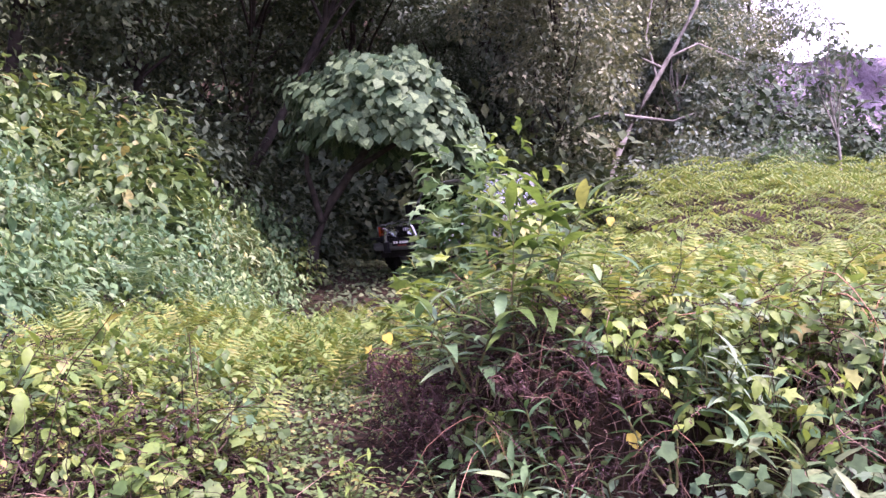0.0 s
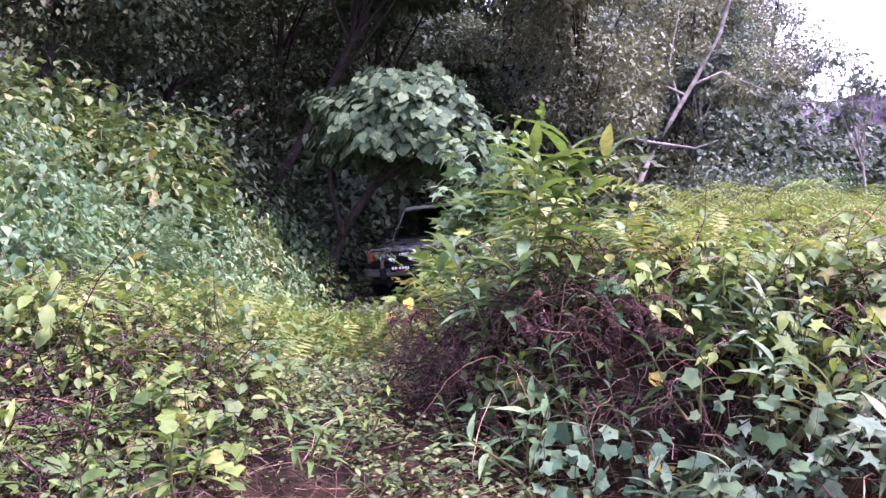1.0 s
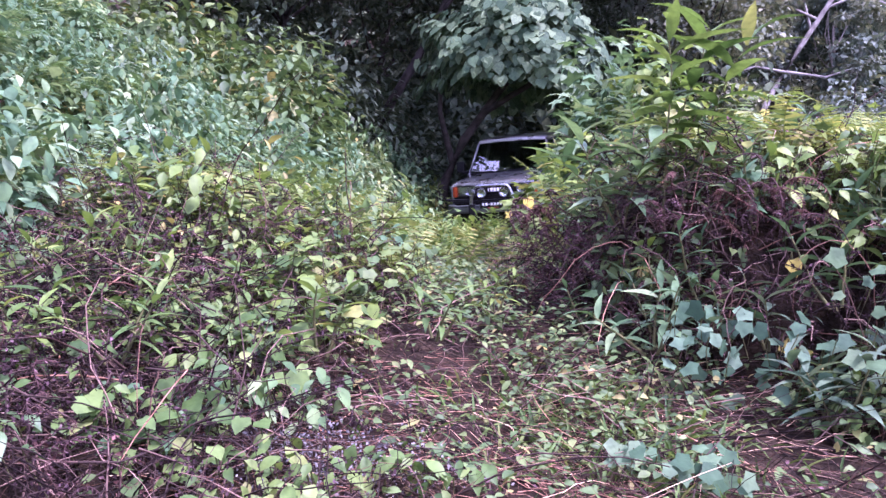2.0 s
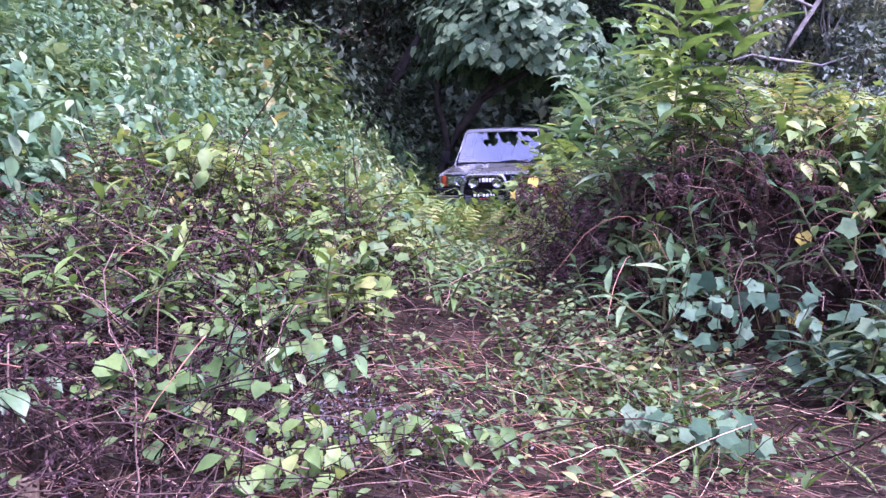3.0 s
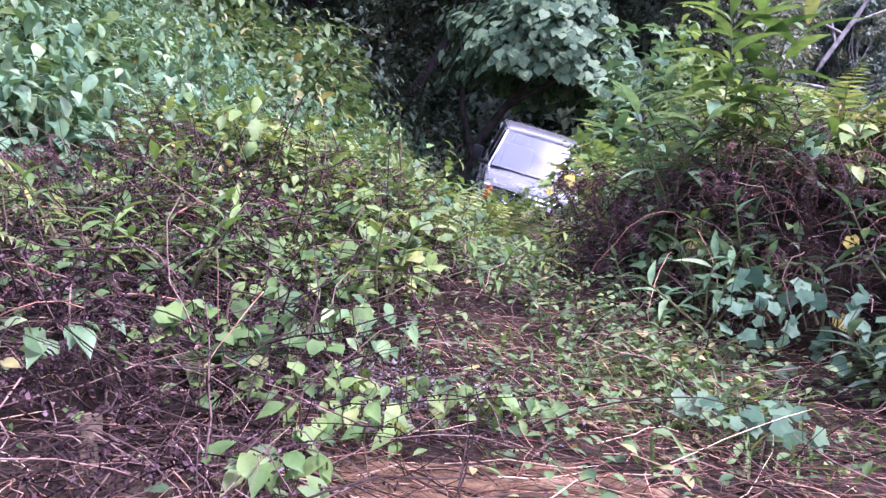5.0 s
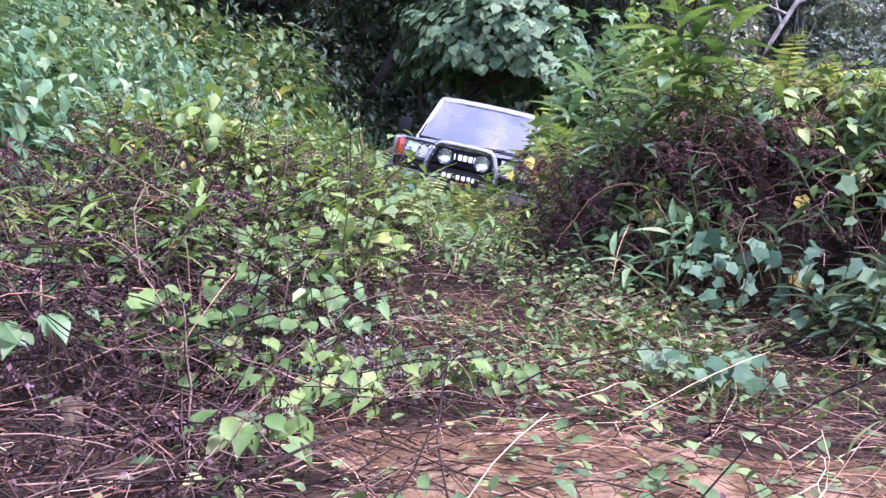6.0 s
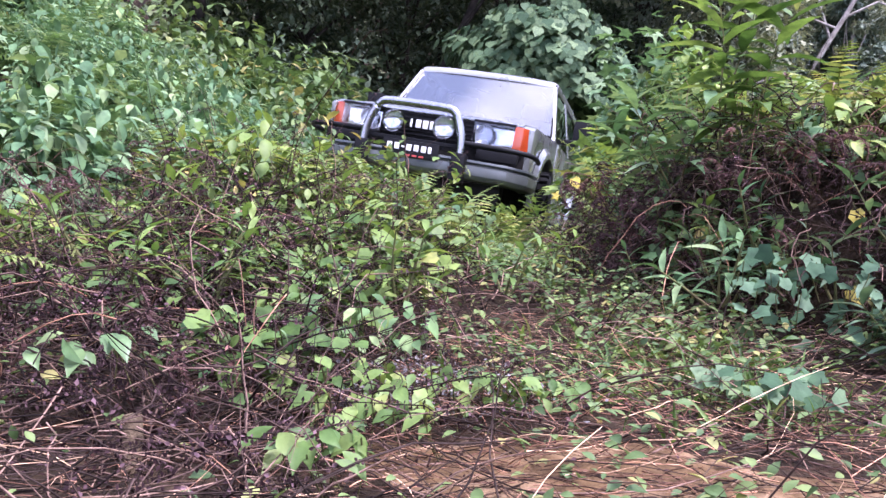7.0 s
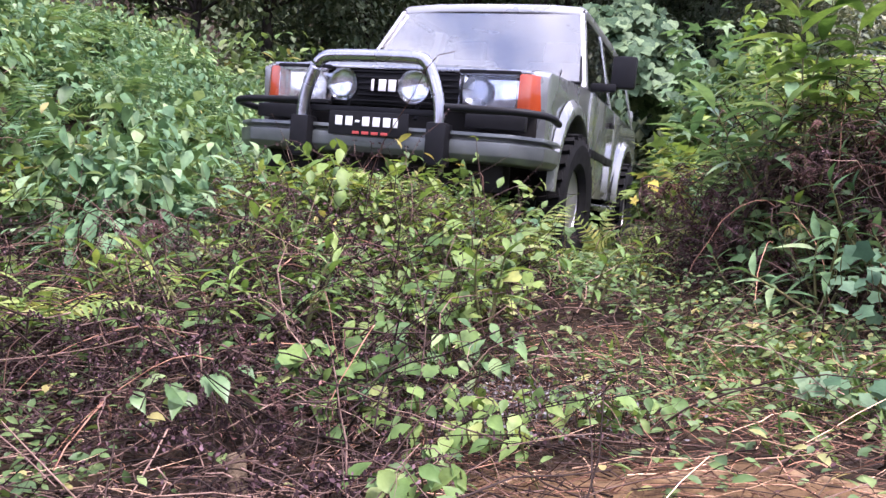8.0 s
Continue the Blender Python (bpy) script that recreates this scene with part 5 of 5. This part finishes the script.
def car():
    ob = thing("four_wheel_drive_car", "dark grey boxy four-wheel-drive car with a steel bull bar", "car", pose(0, 0, 0))
    # lower body sides with wheel arches
    for s in (1, -1):
        outline = [(-0.62, 0.6), (-0.66, 0.98), (-0.6, 1.02), (0.42, 1.1), (1.6, 1.12), (2.98, 1.12), (3.05, 1.0), (3.04, 0.62), (2.9, 0.52)]
        outline += arc(2.3, 0.42, 0.47, 12, 168, 10)[0:] + [(1.75, 0.44), (0.56, 0.44)] + arc(0.0, 0.42, 0.47, 5, 158, 10)
        bm = bmesh.new()
        loft(bm, [[(s * 0.70, y, z) for y, z in outline], [(s * 0.795, y, z if z < 1.0 else z - 0.01) for y, z in outline]])
        bm_part("body_side", bm, M_PAINT, ob, "", 0.02)
        for y, r in ((0.0, 0.47), (2.3, 0.47)):
            bm = bmesh.new()
            a, b = arc(y, 0.42, r - 0.01, -2, 178, 16), arc(y, 0.42, r + 0.075, -2, 178, 16)
            loft(bm, [[(s * 0.78, p[0], p[1]), (s * 0.838, p[0], p[1]), (s * 0.834, (p[0] + q[0]) / 2, (p[1] + q[1]) / 2), (s * 0.80, q[0], q[1])] for p, q in zip(a, b)])
            bm_part("wheel_arch", bm, M_PAINT, ob, "", 0.006)
        for y0, y1 in ((0.5, 1.52), (1.54, 2.0)):
            bm = bmesh.new()
            pts = [(y0, 0.5), (y1, 0.5 if y1 < 1.6 else 0.8), (y1, 1.09), (y0, 1.085)]
            loft(bm, [[(s * 0.79, y, z) for y, z in pts], [(s * 0.803, y, z) for y, z in pts]])
            door = bm_part("door" if y0 < 1 else "rear_quarter_panel", bm, M_PAINT, ob, "", 0.006)
            if y0 < 1:
                box("handle", s * 0.812, 1.38, 0.98, 0.02, 0.14, 0.035, M_BLACK, door)
        box("side_moulding", s * 0.81, 1.05, 0.72, 0.016, 0.98, 0.05, M_BLACK, ob, 0.005)
        pipe("side_step", [(s * 0.74, 0.55, 0.4), (s * 0.86, 0.62, 0.38), (s * 0.86, 1.7, 0.38), (s * 0.74, 1.78, 0.4)], 0.022, M_CHROME, ob)
        # glazing at the side

        def wall_x(z):
            return 0.775 - (z - 1.1) * 0.24
        for nm, quad in (("side_window", [(0.5, 1.13), (0.86, 1.6), (1.46, 1.6), (1.46, 1.13)]), ("side_window", [(1.56, 1.13), (1.56, 1.6), (2.75, 1.6), (2.86, 1.13)])):
            bm = bmesh.new()
            loft(bm, [[(s * (wall_x(z) - 0.012), y, z) for y, z in quad], [(s * (wall_x(z) - 0.006), y, z) for y, z in quad]])
            bm_part(nm, bm, M_GLASS, ob, "dark tinted car window glass")
        for nm, pts in (("front_pillar", [(0.40, 1.1), (0.50, 1.1), (0.86, 1.62), (0.78, 1.64)]), ("centre_pillar", [(1.46, 1.1), (1.57, 1.1), (1.57, 1.64), (1.46, 1.64)]), ("rear_pillar", [(2.75, 1.64), (2.86, 1.1), (3.0, 1.1), (2.95, 1.64)])):
            bm = bmesh.new()
            loft(bm, [[(s * (wall_x(z) - (0.03 if nm == "front_pillar" else 0.07)), y, z) for y, z in pts], [(s * wall_x(z), y, z) for y, z in pts]])
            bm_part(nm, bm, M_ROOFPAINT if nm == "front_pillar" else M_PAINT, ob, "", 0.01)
        # mirror
        mir = box("wing_mirror", s * 0.965, 0.62, 1.23, 0.15, 0.07, 0.2, M_BLACK, ob, 0.02, "black plastic wing mirror")
        box("mirror_arm", s * 0.85, 0.6, 1.13, 0.16, 0.05, 0.05, M_BLACK, mir, 0.012)
        # front lamps
        lamp = box("headlight", s * 0.51, -0.648, 0.892, 0.285, 0.02, 0.16, M_SILVER, ob, 0.004, "rectangular glass headlight")
        bm = bmesh.new()
        loft(bm, [[(s * x, -0.72 + 0.03 * abs(x - 0.45) + q, z) for x, z in ((0.365, 0.812), (0.655, 0.812), (0.655, 0.972), (0.365, 0.972))] for q in (0.0, 0.008)])
        bm_part("lens", bm, M_LENS, lamp)
        bm = bmesh.new()
        disc(bm, s * 0.45, -0.7, 0.892, 0.074, 0.02, -0.03)
        bm_part("reflector", bm, M_CHROME, lamp)
        box("lamp_trim", s * 0.51, -0.69, 0.983, 0.31, 0.05, 0.018, M_BLACK, ob, 0.004)
        box("lamp_trim", s * 0.51, -0.69, 0.80, 0.31, 0.05, 0.018, M_BLACK, ob, 0.004)
        bm = bmesh.new()
        loft(bm, [[(s * 0.66, -0.705, z), (s * 0.72, -0.695, z), (s * 0.785, -0.62, z), (s * 0.785, -0.55, z), (s * 0.66, -0.6, z)] for z in (0.80, 0.98)])
        bm_part("indicator", bm, M_ORANGE, ob, "orange corner indicator lens", 0.006)
        # small lamp below, spot lamp, bull bar foot
        box("side_lamp", s * 0.58, -0.76, 0.735, 0.3, 0.05, 0.07, M_BLACK, ob, 0.008)
        spot = new("spot_lamp")
        spot.parent = ob
        tagged(spot, "round chrome spot lamp with clear glass")
        bm = bmesh.new()
        disc(bm, s * 0.19, -0.875, 0.87, 0.083, 0.07, -0.035)
        bm_part("housing", bm, M_SILVER, spot)
        bm = bmesh.new()
        disc(bm, s * 0.19, -0.879, 0.87, 0.08, 0.003, 0.012)
        bm_part("lens", bm, M_LENS, spot)
        pipe("bracket", [(s * 0.19, -0.8, 0.8), (s * 0.19, -0.82, 0.72)], 0.012, M_BLACK, spot, rounds=0)
        box("bull_bar_foot", s * 0.36, -0.93, 0.6, 0.1, 0.1, 0.2, M_BLACK, ob, 0.012)
        pipe("side_rail", [(s * 0.35, -0.94, 0.775), (s * 0.74, -0.9, 0.775), (s * 0.86, -0.8, 0.77), (s * 0.85, -0.6, 0.76)], 0.018, M_BLACK, ob)
        box("mud_flap", s * 0.74, 0.52, 0.36, 0.2, 0.015, 0.22, M_BLACK, ob, 0.003)
    # bonnet
    bm = bmesh.new()
    rings = []
    for i in range(9):
        q = i / 8
        y = -0.665 + 1.1 * q
        ring = []
        for k in range(13):
            u = k / 6 - 1
            crown = 0.022 * (1 - u * u) + 0.008 * math.exp(-((abs(u) - 0.62) / 0.1) ** 2)
            ring.append((0.725 * u * (1 - 0.02 * (1 - q)), y, 0.998 + 0.105 * q ** 0.85 + crown))
        rings.append(ring + [(p[0], p[1], p[2] - 0.035) for p in reversed(ring)])
    loft(bm, rings)
    bm_part("bonnet", bm, M_PAINT, ob, "", 0.006)
    box("bonnet_lip", 0, -0.668, 0.992, 1.42, 0.03, 0.02, M_CHROME, ob, 0.005)
    # nose, grille, slats and lettering shapes
    box("grille", 0, -0.64, 0.89, 0.72, 0.05, 0.18, M_BLACK, ob, 0.005)
    for k in range(6):
        box("grille_slat", 0, -0.672, 0.82 + 0.03 * k, 0.7, 0.014, 0.008, M_BLACK, ob, 0.002)
    for k in range(5):
        box("badge_block", -0.12 + 0.055 * k, -0.685, 0.9, (0.014, 0.04, 0.04, 0.04, 0.04)[k], 0.008, 0.06, M_WHITE, ob, 0.002)
    box("nose_panel", 0, -0.6, 0.72, 1.5, 0.1, 0.17, M_UNDER, ob, 0.01)
    # bumper, wrapped round the corners
    path = [(-0.79, -0.5), (-0.8, -0.62), (-0.78, -0.74), (-0.68, -0.83), (-0.3, -0.865), (0.3, -0.865), (0.68, -0.83), (0.78, -0.74), (0.8, -0.62), (0.79, -0.5)]
    prof = [(0.0, 0.675), (0.055, 0.672), (0.06, 0.655), (0.03, 0.648), (0.03, 0.64), (0.06, 0.63), (0.056, 0.568), (0.03, 0.54), (-0.06, 0.53), (-0.09, 0.55), (-0.09, 0.66)]
    bm = bmesh.new()
    rings = []
    for i, (x, y) in enumerate(path):
        a, b = path[max(0, i - 1)], path[min(len(path) - 1, i + 1)]
        t = Vector((b[0] - a[0], b[1] - a[1])).normalized()
        nx, ny = t.y, -t.x
        rings.append([(x + nx * d, y + ny * d, z) for d, z in prof])
    loft(bm, rings)
    bm_part("front_bumper", bm, M_BUMPER, ob, "grey wrap-round front bumper", 0.004)
    # Lower valance, coloured near-black to carry the shade under the bumper.
    box("shaded_valance", 0, -0.72, 0.47, 1.3, 0.14, 0.14, M_UNDER, ob, 0.02)
    pipe("bull_bar", [(-0.365, -0.945, 0.62), (-0.36, -0.95, 0.78), (-0.32, -0.953, 0.9), (-0.28, -0.955, 0.985), (-0.2, -0.955, 0.998), (0.2, -0.955, 0.998), (0.28, -0.955, 0.985), (0.32, -0.953, 0.9), (0.36, -0.95, 0.78), (0.365, -0.945, 0.62)], 0.03, M_CHROME, ob, "bent steel tube bull bar", 12)
    box("lower_bar", 0, -0.9, 0.745, 0.68, 0.03, 0.03, M_BLACK, ob, 0.006)
    # number plate with plain bars for its characters
    plate = box("number_plate", 0.0, -0.945, 0.675, 0.42, 0.012, 0.115, M_BLACK, ob, 0.004, "black number plate with white characters")
    for k, (x, w) in enumerate(((-0.155, 0.045), (-0.1, 0.045), (-0.055, 0.025), (-0.01, 0.045), (0.045, 0.045), (0.1, 0.045), (0.145, 0.03))):
        box("plate_bar", x, -0.953, 0.685, w * 0.8, 0.006, 0.044 if k != 2 else 0.011, M_WHITE, plate, 0.002)
    for k in range(4):
        box("plate_bar", -0.06 + 0.05 * k, -0.953, 0.63, 0.035, 0.005, 0.014, M_RED, plate, 0.001)
    # windscreen with surround, wipers, dashboard and seats
    bm = bmesh.new()
    base, top = (0.43, 1.125), (0.83, 1.66)
    loft(bm, [[(-0.735, base[0], base[1]), (0.735, base[0], base[1]), (0.63, top[0], top[1]), (-0.63, top[0], top[1])], [(-0.73, base[0] + 0.006, base[1] - 0.004), (0.73, base[0] + 0.006, base[1] - 0.004), (0.625, top[0] + 0.006, top[1] - 0.004), (-0.625, top[0] + 0.006, top[1] - 0.004)]])
    bm_part("windscreen", bm, M_GLASS, ob, "windscreen reflecting the pale sky")
    for s in (1, -1):
        pipe("windscreen_rubber", [(s * 0.738, 0.425, 1.13), (s * 0.634, 0.824, 1.66)], 0.011, M_BLACK, ob, rounds=0, sides=6)
        pipe("wiper", [(s * 0.1 - 0.05, 0.4, 1.12), (s * 0.1 + 0.4, 0.45, 1.165)], 0.007, M_BLACK, ob, rounds=0, sides=5)
    pipe("windscreen_rubber", [(-0.736, 0.425, 1.127), (0.736, 0.425, 1.127)], 0.011, M_BLACK, ob, rounds=0, sides=6)
    pipe("windscreen_rubber", [(-0.632, 0.825, 1.662), (0.632, 0.825, 1.662)], 0.011, M_BLACK, ob, rounds=0, sides=6)
    bm = bmesh.new()
    rings = []
    for y, z, w in ((0.81, 1.668, 0.655), (0.86, 1.688, 0.652), (1.1, 1.7, 0.65), (2.0, 1.715, 0.65), (2.8, 1.7, 0.65), (2.97, 1.66, 0.64)):
        ring = [(w * u, y, z + 0.025 * (1 - u ** 4) - 0.02 * (abs(u) == 1)) for u in (-1, -0.94, -0.6, -0.2, 0.2, 0.6, 0.94, 1)]
        rings.append(ring + [(p[0] * 0.98, p[1], p[2] - 0.05) for p in reversed(ring)])
    loft(bm, rings)
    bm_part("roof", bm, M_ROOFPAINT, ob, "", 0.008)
    box("cowl", 0, 0.42, 1.085, 1.46, 0.1, 0.05, M_BLACK, ob, 0.01)
    box("dashboard", 0, 0.62, 1.05, 1.4, 0.3, 0.16, M_BLACK, ob, 0.03)
    for s in (1, -1):
        seat = box("seat", s * 0.36, 1.42, 1.12, 0.48, 0.14, 0.62, M_SEAT, ob, 0.05, rx=-12)
        box("head_rest", s * 0.36, 1.5, 1.5, 0.26, 0.1, 0.17, M_SEAT, seat, 0.04)
    box("floor_pan", 0, 1.3, 0.55, 1.42, 3.3, 0.2, M_UNDER, ob, 0.02)
    box("tailgate", 0, 3.0, 0.95, 1.5, 0.08, 0.7, M_PAINT, ob, 0.02)
    box("rear_window_frame", 0, 2.93, 1.38, 1.36, 0.05, 0.5, M_PAINT, ob, 0.02)
    box("rear_bumper", 0, 3.1, 0.55, 1.6, 0.14, 0.16, M_BUMPER, ob, 0.02)
    for y in (0.0, 2.3):
        pipe("axle", [(-0.62, y, 0.385), (0.62, y, 0.385)], 0.045, M_UNDER, ob, rounds=0)
    pipe("aerial", [(0.69, 0.0, 1.06), (0.7, 0.02, 1.13)], 0.004, M_BLACK, ob, rounds=0, sides=5)
    ws = [wheel(ob, x, y, 0.385) for y in (0.0, 2.3) for x in (-0.745, 0.745)]
    return ob, ws


CAR, WHEELS = car()
CAR_ROWS = [
    (0.0, -0.02, 15.28, 1.13, -36.8, 8.9, -2.5),
    (0.8, -0.45, 14.9, 0.96, -25, 10, -4),
    (1.5, -0.8, 14.5, 0.8, -15, 11, -5),
    (2.2, -1.03, 14.05, 0.67, -9, 10, -5.5),
    (3.3, -1.1, 12.95, 0.5, -5.2, 7.8, -2.3),
    (3.5, -1.06, 12.65, 0.455, -4.8, 8.4, -1.9),
    (4.0, -0.98, 11.9, 0.32, 2.0, 9.6, 8.5),
    (4.5, -0.908, 11.22, 0.261, 7.5, 10.3, 13.0),
    (5.0, -0.863, 11.0, 0.22, 9.0, 11.5, 10.2),
    (5.5, -0.93, 10.2, 0.25, 6.0, 6.0, 10.0),
    (6.0, -1.1, 8.9, 0.36, -1.0, 1.0, 10.0),
    (6.5, -1.277, 7.566, 0.456, -4.9, -1.2, 9.9),
    (7.0, -1.448, 6.411, 0.467, -6.0, -1.4, 8.5),
    (7.5, -1.583, 5.573, 0.534, -4.7, 1.3, 9.3),
    (8.0, -1.614, 4.629, 0.498, -4.6, 2.7, 7.8),
]


def car_pose(x, y, z, yaw, pitch, roll):
    return Matrix.Translation((x, y, z)) @ pose(0, 0, 0, 0, 0, yaw) @ pose(0, 0, 0, 0, roll, 0) @ pose(0, 0, 0, pitch, 0, 0)


def lane_plants():
    """Ferns and creepers in the way, which the car presses flat as it comes."""
    out = []
    f = fern("young_fern", "yellow-green young fern growing in the track", at(-1.3, 4.9, 0.02), 8, 0.42, M_FERN)
    c = shrub("low_creeper", "low yellow-green creeper growing in the track", "plant", at(-1.8, 4.6, 0.02), 150, 0.06, 0.3, 0.3, T_BROAD, M_BRIGHT, 4)
    out += [f, c]
    for k, (x, y) in enumerate(spots(125, -2.7, 0.2, 3.7, 12.0, lambda x, y: in_lane(x, y))):
        o = copy_thing((f, c, f)[k % 3], at(x, y, 0.02))
        o.scale = (rnd(1, 0.8, 1.15)[0],) * 3
        out.append(o)
    for k, (x, y) in enumerate(((-1.2, 4.2), (-1.15, 4.8), (-1.4, 4.5), (-1.6, 4.3), (-1.9, 4.7))):
        o = copy_thing((f, c)[k % 2], at(x, y, 0.04))
        o.scale = (0.95,) * 3
        out.append(o)
    return out


PRESSED = lane_plants()


def motions():
    walk(CAR, [(r[0], car_pose(*r[1:])) for r in CAR_ROWS])
    ts = [r[0] for r in CAR_ROWS]
    run = [0.0]
    for a, b in zip(CAR_ROWS, CAR_ROWS[1:]):
        run.append(run[-1] + math.dist(a[1:4], b[1:4]))
    for w in WHEELS:
        x, y, z = w.location
        rows = []
        for k in range(41):
            t = 0.2 * k
            turn = math.degrees(np.interp(t, ts, run) / 0.385)
            steer = np.interp(t, [0, 2, 3.5, 4.5, 5.5, 7, 8], [-14, -8, 14, 12, -12, 4, -3]) if y < 1 else 0
            rows.append((t, pose(x, y, z) @ pose(0, 0, 0, 0, 0, steer) @ pose(0, 0, 0, turn, 0, 0)))
        walk(w, rows)
    noses = [r[2] - 0.9 for r in CAR_ROWS]
    for p in PRESSED:
        x, y, z = p.location
        t = np.interp(-y, [-n for n in noses], ts)
        if y < noses[-1]:
            continue
        up = Matrix.LocRotScale(p.location, p.rotation_euler, None)
        down = Matrix.Translation((x, y - 0.05, z - 0.02)) @ pose(0, 0, 0, 62, 0, 0) @ up.to_3x3().to_4x4()
        rows = [(0.0, up), (max(0.1, t - 0.12), up)]
        rows += [(t + 0.28, down), (8.0, down)] if t + 0.28 < 7.9 else [(8.0, up.lerp(down, (8.0 - t + 0.12) / 0.4))]
        walk(p, rows)


motions()
